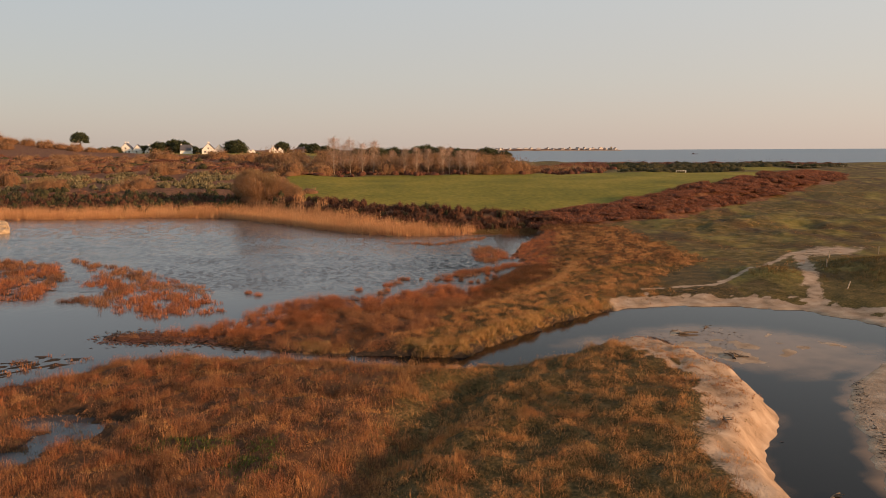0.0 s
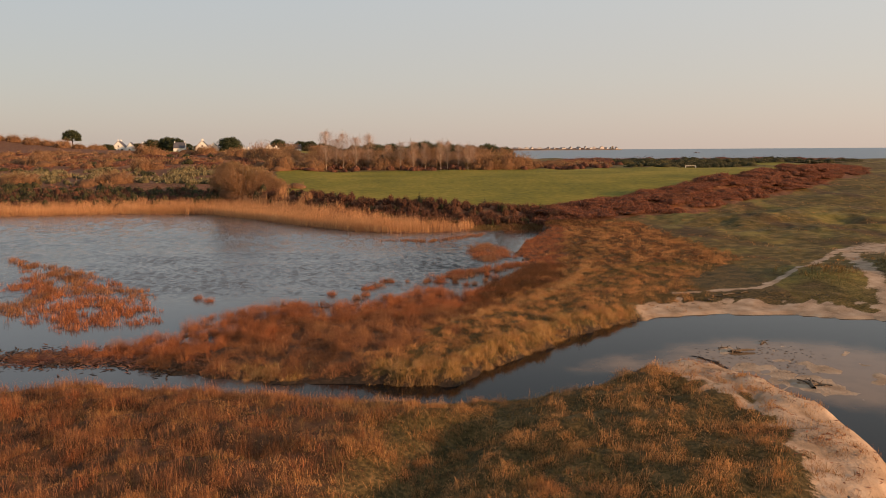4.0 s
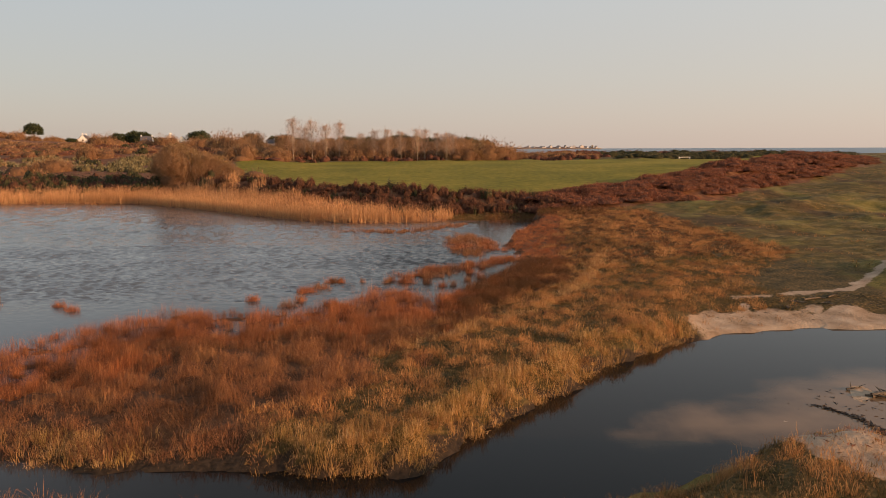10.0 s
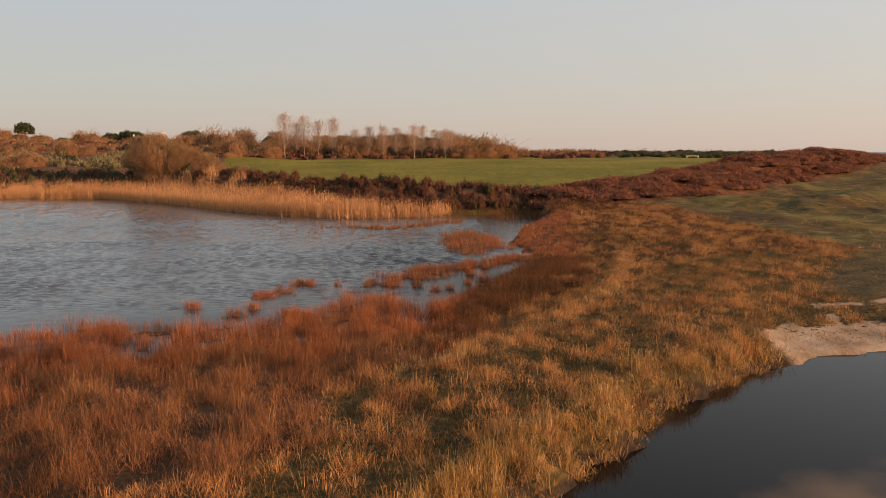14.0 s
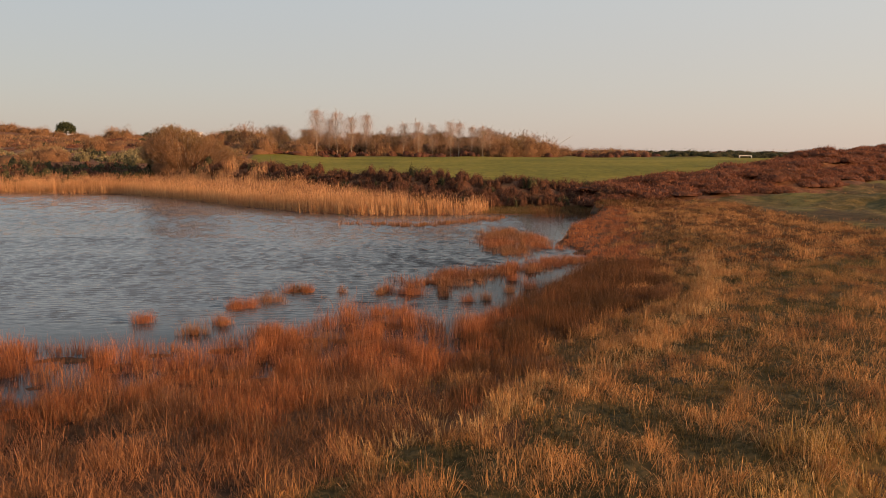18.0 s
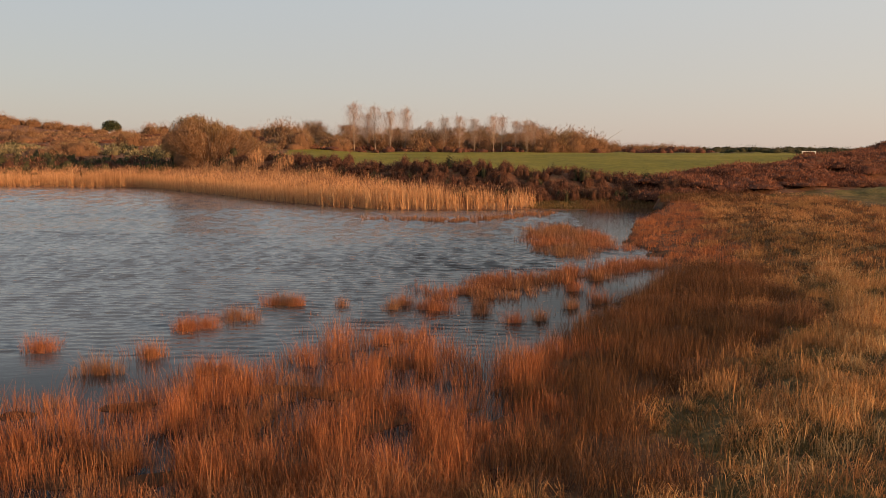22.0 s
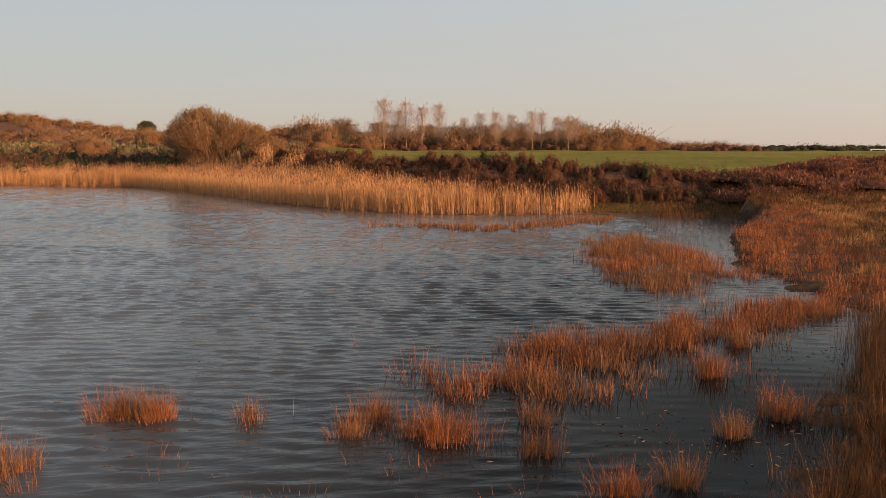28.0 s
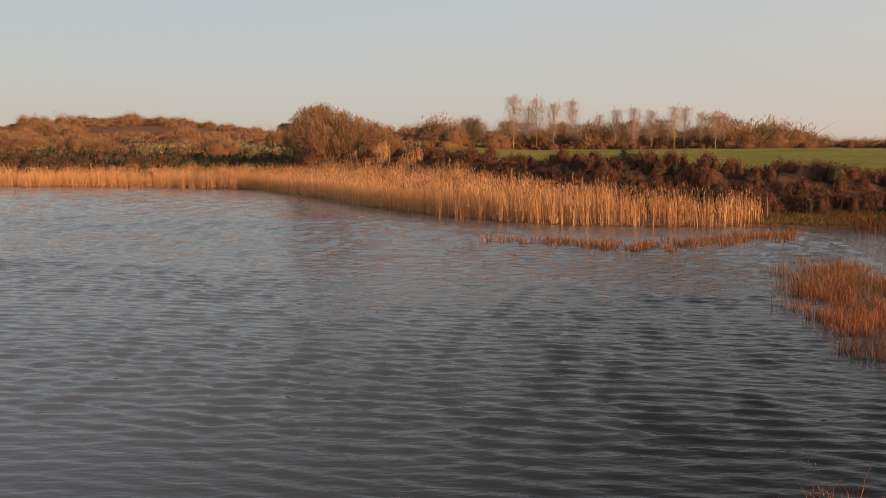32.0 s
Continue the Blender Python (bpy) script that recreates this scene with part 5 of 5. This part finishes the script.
# evergreens
def pine_tree(name, label, tall, wide, pads, low):
    ob = thing(name, label, "tree")
    top = (tall * 0.06, 0, tall * 0.9)
    part("trunk", stems_mesh(name + "_trunk", [(0, 0, -0.5)], [top], tall * 0.028, tall * 0.008, DARKBARK, 0.04, 8, 7), ob)
    u = np.linspace(0, 1, pads)
    around, out = np.arange(pads) * 2.4, wide * 0.95 * np.sqrt(np.clip(1 - ((u - 0.3) / 0.75) ** 2, 0.04, 1)) * RNG.uniform(0.55, 1.1, pads)
    cx, cy = np.cos(around) * out, np.sin(around) * out
    cz = tall * (low + (0.88 - low) * u)
    b = [(0.06 * tall * h / tall, 0, h * 0.85) for h in cz]
    part("branching", stems_mesh(name + "_limbs", b, list(zip(cx, cy, cz)), tall * 0.012, tall * 0.004, DARKBARK, 0.08, 4, 3), ob)
    p, ax, cr = dome_cloud(cx, cy, cz - wide * 0.06, wide * RNG.uniform(0.3, 0.5, pads), wide * RNG.uniform(0.3, 0.46, pads), 130, tall * 0.07, 0.4, fill=0.5)
    part("crown", cloud_mesh(name + "_crown", p, ax, cr, PINE, 0.45, core_mesh(cx, cy, cz - wide * 0.1, np.full(pads, wide * 0.36), np.full(pads, wide * 0.34), 0.7)), ob)
    return ob


pine = pine_tree("pine_tree", "tall dark pine with a broken umbrella crown", 16.5, 7.0, 16, 0.55)
pine.matrix_basis = on_ground(-360, 760, 0, 1.3)
oak = pine_tree("evergreen_tree", "dark rounded evergreen tree", 11.0, 6.0, 34, 0.06)
EVERGREENS = ((-275, 745, 1.25), (-262, 750, 1.2), (-252, 742, 1.15), (-190, 700, 1.25), (-185, 694, 0.9), (-160, 760, 1.0), (-145, 800, 0.9), (-322, 752, 0.7), (-336, 756, 0.7), (-130, 770, 0.9), (-120, 780, 0.95),
              (-90, 620, 0.9), (-80, 625, 0.9), (-68, 615, 0.95), (-48, 548, 1.1), (-36, 560, 1.15), (-25, 552, 1.1), (-14, 556, 1.15), (-3, 550, 1.1), (8, 548, 1.1), (20, 545, 1.05), (32, 542, 1.0), (43, 538, 0.8), (-300, 770, 0.8), (-60, 640, 0.8), (-225, 720, 0.55), (-238, 730, 0.7))
for n, (x, y, s) in enumerate(EVERGREENS):
    ob = oak if n == 0 else copy_thing(oak, Matrix())
    ob.matrix_basis = on_ground(x, y, n * 53, s) @ Matrix.Diagonal((1.25 + 0.3 * (n * 7 % 5) / 4, 1.2, 0.85 + 0.06 * (n * 3 % 4), 1))
    tagged(ob, group="dark evergreens on the skyline")


# ---------------------------------------------------------------- houses
def quad_mesh(name, boxes, mat, bevel=0.0):
    """Boxes as (x0, x1, y0, y1, z0, z1), joined into one mesh."""
    bm = bmesh.new()
    for x0, x1, y0, y1, z0, z1 in boxes:
        r = bmesh.ops.create_cube(bm, size=1)
        bmesh.ops.scale(bm, vec=(x1 - x0, y1 - y0, z1 - z0), verts=r["verts"])
        bmesh.ops.translate(bm, vec=((x0 + x1) / 2, (y0 + y1) / 2, (z0 + z1) / 2), verts=r["verts"])
    if bevel:
        bmesh.ops.bevel(bm, geom=bm.edges[:], offset=bevel, segments=2, affect="EDGES")
    me = bpy.data.meshes.new(name)
    bm.to_mesh(me)
    bm.free()
    me.materials.append(mat)
    return me


def gable_mesh(name, x0, x1, y0, y1, z0, eave, ridge, mat):
    """Walls with two pointed gables, the ridge along y."""
    xm = (x0 + x1) / 2
    v = [(x0, y0, z0), (x1, y0, z0), (x1, y0, eave), (xm, y0, ridge), (x0, y0, eave), (x0, y1, z0), (x1, y1, z0), (x1, y1, eave), (xm, y1, ridge), (x0, y1, eave)]
    f = [0, 1, 2, 3, 4, 9, 8, 7, 6, 5, 0, 4, 9, 5, 1, 6, 7, 2, 4, 3, 8, 9, 3, 2, 7, 8]
    return mesh_from(name, v, f, [5, 5, 4, 4, 4, 4], mat)


def roof_slab(name, x0, x1, y0, y1, eave, ridge, mat, over=0.35, thick=0.22):
    """Two sloping slabs with eaves that stand proud of the walls."""
    xm = (x0 + x1) / 2
    k = (ridge - eave) / (xm - x0)
    v, f = [], []
    for sx in (-1, 1):
        xo = xm + sx * ((x1 - x0) / 2 + over)
        b = len(v)
        for yy in (y0 - 0.12, y1 + 0.12):
            v += [(xo, yy, eave - over * k + 0.05), (xm, yy, ridge + 0.05), (xm, yy, ridge + 0.05 + thick), (xo, yy, eave - over * k + 0.05 + thick)]
        f += [b, b + 1, b + 2, b + 3, b + 7, b + 6, b + 5, b + 4, b, b + 4, b + 5, b + 1, b + 3, b + 2, b + 6, b + 7, b, b + 3, b + 7, b + 4]
    return mesh_from(name, v, f, np.full(10, 4), mat)


def house(label, wide, deep, eave, ridge, wing=True):
    ob = thing("house", label, "house")
    w = wide / 2
    part("wall", gable_mesh("house_wall", -w, w, 0, deep, -1.5, eave, ridge, WHITEWASH), ob)
    part("roof", roof_slab("house_roof", -w, w, 0, deep, eave, ridge, SLATE), ob)
    part("chimney", quad_mesh("house_chimney", [(-0.5, 0.5, 0.1, 1.1, ridge - 0.8, ridge + 1.3)], WHITEWASH, 0.05), ob)
    part("chimney", quad_mesh("house_chimney", [(-0.5, 0.5, deep - 1.1, deep - 0.1, ridge - 0.8, ridge + 1.3)], WHITEWASH, 0.05), ob)
    for x, z, a, h in ((-w * 0.5, 1.0, 1.3, 1.3), (w * 0.5, 1.0, 1.3, 1.3), (0, eave + 0.6, 1.1, 1.3)):
        win = part("window", quad_mesh("house_window", [(x - a / 2, x + a / 2, -0.05, 0.1, z, z + h)], WINDOW), ob)
        part("frame", quad_mesh("window_frame", [(x - a / 2 - 0.1, x + a / 2 + 0.1, -0.08, 0.0, z - 0.12, z)], WHITEWASH), win)
    part("door", quad_mesh("house_door", [(-0.5, 0.5, -0.06, 0.1, -0.1, 2.0)], DARKBARK, 0.02), ob)
    if wing:
        part("wing_wall", gable_mesh("wing_wall", w * 0.9, w * 0.9 + wide * 0.75, 2.5, deep * 0.9, -1.5, eave * 0.9, ridge * 0.86, WHITEWASH), ob)
        part("wing_roof", roof_slab("wing_roof", w * 0.9, w * 0.9 + wide * 0.75, 2.5, deep * 0.9, eave * 0.9, ridge * 0.86, SLATE), ob)
        part("window", quad_mesh("wing_window", [(w + 2, w + 3.3, 2.42, 2.6, 1.0, 2.3)], WINDOW), ob)
    return ob


h1 = house("white rendered house with steep slate gables and a wing", 10.5, 11, 3.2, 8.6)
h1.matrix_basis = on_ground(-212, 692, 12, 1.08)
for x, y, a, s in ((-314, 758, 10, 1.2), (-292, 764, 25, 0.95), (-232, 708, 100, 0.9), (-165, 745, 15, 0.75), (-140, 775, 100, 0.7), (-190, 745, 20, 0.6)):
    copy_thing(h1, on_ground(x, y, a)).matrix_basis = on_ground(x, y, a, s)


# ---------------------------------------------------------------- fences, driftwood, stones
def bar_mesh(name, p, q, r0, r1, mat, sag=0.04, sides=7, rings=6):
    return stems_mesh(name, [p], [q], r0, r1, mat, sag, sides, rings)


def fence_post(tall, lean):
    ob = thing("fence_post", "weathered round wooden fence post in the turf", "post", "fence posts by the dunes")
    part("post", bar_mesh("fence_post", (0, 0, -0.3), (lean * tall, 0, tall), 0.075, 0.065, POSTWOOD, 0.0, 9, 3), ob)
    bm = bmesh.new()
    bmesh.ops.create_cone(bm, cap_ends=True, segments=9, radius1=0.068, radius2=0.04, depth=0.05)
    bmesh.ops.translate(bm, vec=(lean * tall, 0, tall + 0.02), verts=bm.verts)
    me = bpy.data.meshes.new("post_cap")
    bm.to_mesh(me)
    bm.free()
    me.materials.append(POSTWOOD)
    part("cap", me, ob)
    return ob


POSTWOOD = plain_material("post_wood", (0.22, 0.17, 0.12), (0.50, 0.41, 0.30), 8.0)
upright, leaning = fence_post(1.25, 0.02), fence_post(0.95, 0.55)
upright.matrix_basis = on_ground(56.4, 110, 0)
leaning.matrix_basis = on_ground(46.6, 86.5, 20)
for x, y in ((49.9, 97.8), (66.9, 115.7)) + tuple((178 + 7 * k, 402 - 2.2 * k) for k in range(12)):
    copy_thing(upright, on_ground(x, y, x * 9))


def far_rail():
    """The rail fence on the skyline above the turf."""
    ob = thing("rail_fence", "pale weathered rail fence along the top of the turf", "fence")
    ys = [(178 + 7 * k, 402 - 2.2 * k) for k in range(12)]
    for (x0, y0), (x1, y1) in zip(ys, ys[1:]):
        z0, z1 = (float(height([a], [b])[0]) for a, b in ((x0, y0), (x1, y1)))
        part("rail", bar_mesh("fence_rail", (x0, y0, z0 + 0.9), (x1, y1, z1 + 0.9), 0.05, 0.05, POSTWOOD, 0.0, 5, 2), ob)


far_rail()

trough = thing("field_barrier", "white painted rail on two legs in the meadow", "barrier")
part("rail", quad_mesh("barrier_rail", [(-2.4, 2.4, -0.08, 0.08, 0.8, 1.0)], WHITEWASH, 0.03), trough)
for x in (-2.2, 2.2):
    part("leg", quad_mesh("barrier_leg", [(x - 0.12, x + 0.12, -0.1, 0.1, -0.2, 0.8)], WHITEWASH, 0.02), trough)
trough.matrix_basis = on_ground(105, 337, 5)


def boulder(seed, size):
    rnd = random.Random(seed)
    bm = bmesh.new()
    bmesh.ops.create_icosphere(bm, subdivisions=3, radius=1)
    for v in bm.verts:
        d = v.co.normalized()
        n = noise.noise(d * 1.7 + Vector((seed, 0, 0))) * 0.35 + noise.noise(d * 4.5 + Vector((0, seed, 0))) * 0.12
        v.co = Vector((d.x * size[0], d.y * size[1], d.z * size[2])) * (1 + n)
    me = bpy.data.meshes.new("boulder")
    bm.to_mesh(me)
    bm.free()
    me.materials.append(STONE)
    return tagged(new("boulder", me), "large ochre lichened boulder at the pond's edge", "rock", "boulders by the pond")


for n, (x, y, z, s) in enumerate(((-96, 163, 0.9, (2.4, 1.8, 1.5)), (-94, 160.5, 0.3, (1.6, 1.3, 1.0)), (-98.5, 164, 1.8, (2.2, 1.8, 1.8)), (-100, 161, 0.6, (2.0, 1.6, 1.2)))):
    boulder(n + 3, s).matrix_basis = pose(x, y, z, 0, 0, n * 50)


def driftwood(label, x, y, z, length, r, turn, twigs=3):
    ob = thing("driftwood", label, "driftwood", "driftwood on the sand")
    part("log", bar_mesh("driftwood_log", (-length / 2, 0, 0), (length / 2, 0, r * 0.6), r, r * 0.5, WEED, 0.06, 7, 7), ob)
    for _ in range(twigs):
        t = random.uniform(-0.4, 0.4) * length
        part("branch", bar_mesh("driftwood_branch", (t, 0, r * 0.5), (t + random.uniform(-0.3, 0.5) * length * 0.5, random.choice((-1, 1)) * random.uniform(0.2, 0.4) * length, random.uniform(0, 0.25)), r * 0.5, r * 0.15, WEED, 0.1, 5, 5), ob)
    ob.matrix_basis = pose(x, y, max(z, float(height([x], [y])[0])) + r * 0.5, 0, 0, turn)


DRIFT = ((23.3, 70.6, 1.9, 0.13, 8), (22.6, 70.4, 1.0, 0.07, -30), (25.9, 73.2, 1.2, 0.06, 50), (24.6, 62.6, 1.8, 0.14, 70), (25.1, 62.4, 1.2, 0.09, -20), (24.3, 63.1, 1.0, 0.08, 120),
         (22.2, 71.6, 0.8, 0.05, 10), (29, 88.6, 1.6, 0.08, 15), (27.6, 88.0, 1.1, 0.07, -25), (30.6, 89.2, 1.3, 0.06, 40), (26.4, 87.0, 0.8, 0.06, 75), (29.5, 87.4, 0.9, 0.05, -60),
         (16.4, 42.6, 1.0, 0.09, 80), (19.8, 36.5, 1.0, 0.1, 40))
for x, y, length, r, turn in DRIFT:
    driftwood("dark wet driftwood branch lying on the sand", x, y, 0.0, length, r, turn)


def litter(name, label, line, n, width, size, mat, category, lift=0.01):
    """Short flat scraps strewn along a line."""
    k = RNG.integers(0, len(line) - 1, n)
    a, b = np.array(line)[k], np.array(line)[k + 1]
    t = RNG.random(n)[:, None]
    c = a + (b - a) * t + RNG.normal(0, width, (n, 2))
    z = np.maximum(height(c[:, 0], c[:, 1]), 0.0) + lift
    p = np.stack([c[:, 0], c[:, 1], z], 1)
    ang = RNG.uniform(0, 6.283, n)
    s = size * RNG.uniform(0.4, 1.6, n)
    ax = np.stack([np.cos(ang) * s, np.sin(ang) * s, RNG.normal(0, 0.12, n) * s], 1)
    cr = np.stack([-np.sin(ang) * s, np.cos(ang) * s, RNG.normal(0, 0.12, n) * s + 0.3 * s], 1)
    return tagged(new(name, cloud_mesh(name, p, ax, cr, mat, 0.22)), label, category, kind="stuff")


WRACK = blades_material("wrack", [(0, (0.012, 0.009, 0.006)), (0.6, (0.045, 0.028, 0.018)), (1, (0.11, 0.07, 0.04))], [], through_light=0.0)
litter("wrack_line", "dark line of dead stems stranded on the wet sandbar", ((19.2, 69.6), (20.2, 68.2), (20.4, 66.6), (20.2, 65.4)), 260, 0.12, 0.35, WRACK, "debris")
litter("wrack_scraps", "scattered dark weed on the wet sandbar", ((19.5, 70.5), (22, 69), (26, 66), (25, 72), (28, 70)), 240, 0.9, 0.25, WRACK, "debris")
litter("shore_litter", "dry stalks and twigs strewn on the pale sand", ((20, 85), (27, 87.5), (34, 88.5), (40, 86)), 420, 0.8, 0.28, WRACK, "debris")
litter("spit_litter", "matted dead rush stems along the spit's flooded tip", ((-31, 70.2), (-26, 69.6), (-21, 70), (-17, 68)), 5200, 1.1, 0.5, BRAMBLE, "debris", 0.06)
litter("bank_litter", "dead stalks and dry weed on the sandy bank", ((15, 61.5), (17, 59), (18.6, 55), (18.6, 50), (17.8, 45)), 700, 1.1, 0.22, BRACKEN, "debris", 0.03)
litter("strand_litter", "dark tide line of weed along the sand", ((31.5, 56), (28.6, 50), (26, 43), (23.8, 37)), 260, 0.25, 0.3, WRACK, "debris")

litter("shallows_litter", "floating dead stems and scum on the dark shallows", ((3, 102), (6, 100.5), (7.5, 103.5), (9.5, 107), (8, 109), (12, 118), (13, 126), (15, 135)), 500, 0.9, 0.09, WRACK, "debris", 0.006)
litter("floating_straw", "pale broken straws floating among the rushes", ((2, 101.5), (6, 101), (8, 104.5), (10, 109.5), (12.5, 120), (14, 131)), 300, 0.9, 0.09, STRAW, "debris", 0.006)

# moss-green sward between the rushes of the near bank
x, y = scatter(3600, -20, -6, 33, 46, lambda x, y: step(sward(x, y), 0.15, 0.5))
tufts("green_sward", x, y, 9, 0.3, 0.25, 0.03, MEADOWGRASS, 0.3, 0.6, 0.4, label="bright green grass patch among the rushes", category="grass")


# green sward and sedge on the shore behind the reeds' end
x, y = scatter(3000, 6, 24, 153.6, 161, lambda x, y: 0.8 * step(y - 153.8, 0, 0.6) * step(161 - y, 0, 2))
tufts("shore_sward", x, y, 8, 0.35, 0.35, 0.04, OLIVE, 0.3, 0.6, 0.4, label="olive-green sward on the shore beside the reeds", category="grass")
x, y = scatter(1800, 12, 30, 150, 160, lambda x, y: 0.5 + 0 * x)
tufts("shore_sedge", x, y, 8, 0.35, 0.6, 0.04, SEDGE, 0.3, 0.4, 0.4, label="brown sedge round the corner of the pond", category="sedge")

# ---------------------------------------------------------------- the far shore
coast = tagged(new("far_coast", sheet("far_coast", np.linspace(-1500, 980, 120), np.linspace(3850, 4500, 14),
                   lambda x, y: -4 + (9 + 3.0 * rough(x, y, 300, 3, 3)) * step(y, 3850, 3960) * step(x, 960, 820) , GROUND,
                   [("sand", lambda x, y, z: step(z, 1.5, -1)), ("mud", lambda x, y, z: 0 * x), ("thatch", lambda x, y, z: 0 * x), ("dry", lambda x, y, z: 0 * x), ("heath", lambda x, y, z: 0 * x + 1), ("meadow", lambda x, y, z: 0 * x)])),
               "low hazy headland across the bay", "headland", kind="structure")


def far_house(label):
    ob = thing("seaside_house", label, "house", "houses of the far seaside town")
    part("wall", gable_mesh("far_wall", -7, 7, 0, 9, -2, 6, 11, FARWALL), ob)
    part("roof", roof_slab("far_roof", -7, 7, 0, 9, 6, 11, SLATE), ob)
    return ob


town = far_house("small white house in a hazy seaside town")
for n in range(34):
    x = 190 + 690 * (n / 33) ** 1.15 + random.uniform(-12, 12)
    m = pose(x, 3960 + random.uniform(-20, 60), 3.0 + random.uniform(0, 2), 0, 0, random.uniform(-70, 70)) @ Matrix.Diagonal((random.uniform(0.8, 1.9), 1, random.uniform(0.7, 1.2), 1))
    ob = town if n == 0 else copy_thing(town, Matrix())
    ob.matrix_basis = m

tower = thing("sea_tower", "small dark tower on a far rock", "tower")
part("rock", mesh_from("tower_rock", [(-60, 0, -3), (60, 0, -3), (30, 10, 4), (-25, 10, 4), (0, 40, -3)], [0, 1, 2, 3, 1, 4, 2, 0, 3, 4, 2, 4, 3], [4, 3, 3, 3], STONE), tower)
part("shaft", bar_mesh("tower_shaft", (0, 10, 2), (0, 10, 18), 6, 4.5, STONE, 0.0, 10, 3), tower)
tower.matrix_basis = pose(870, 3950, 0)
boat = thing("boat", "small dark boat far out on the sea", "boat")
part("hull", mesh_from("boat_hull", [(-9, -2, 0.8), (9, 0, 1.6), (-9, 2, 0.8), (-8, -1.2, -0.8), (7, 0, -0.8), (-8, 1.2, -0.8)], [0, 1, 4, 3, 1, 2, 5, 4, 2, 0, 3, 5, 0, 2, 1, 3, 4, 5], [4, 4, 4, 3, 3], SLATE), boat)
part("cabin", quad_mesh("boat_cabin", [(-5, 0, -1.2, 1.2, 0.8, 3.2)], SLATE, 0.15), boat)
boat.matrix_basis = pose(640, 1950, -2.2)
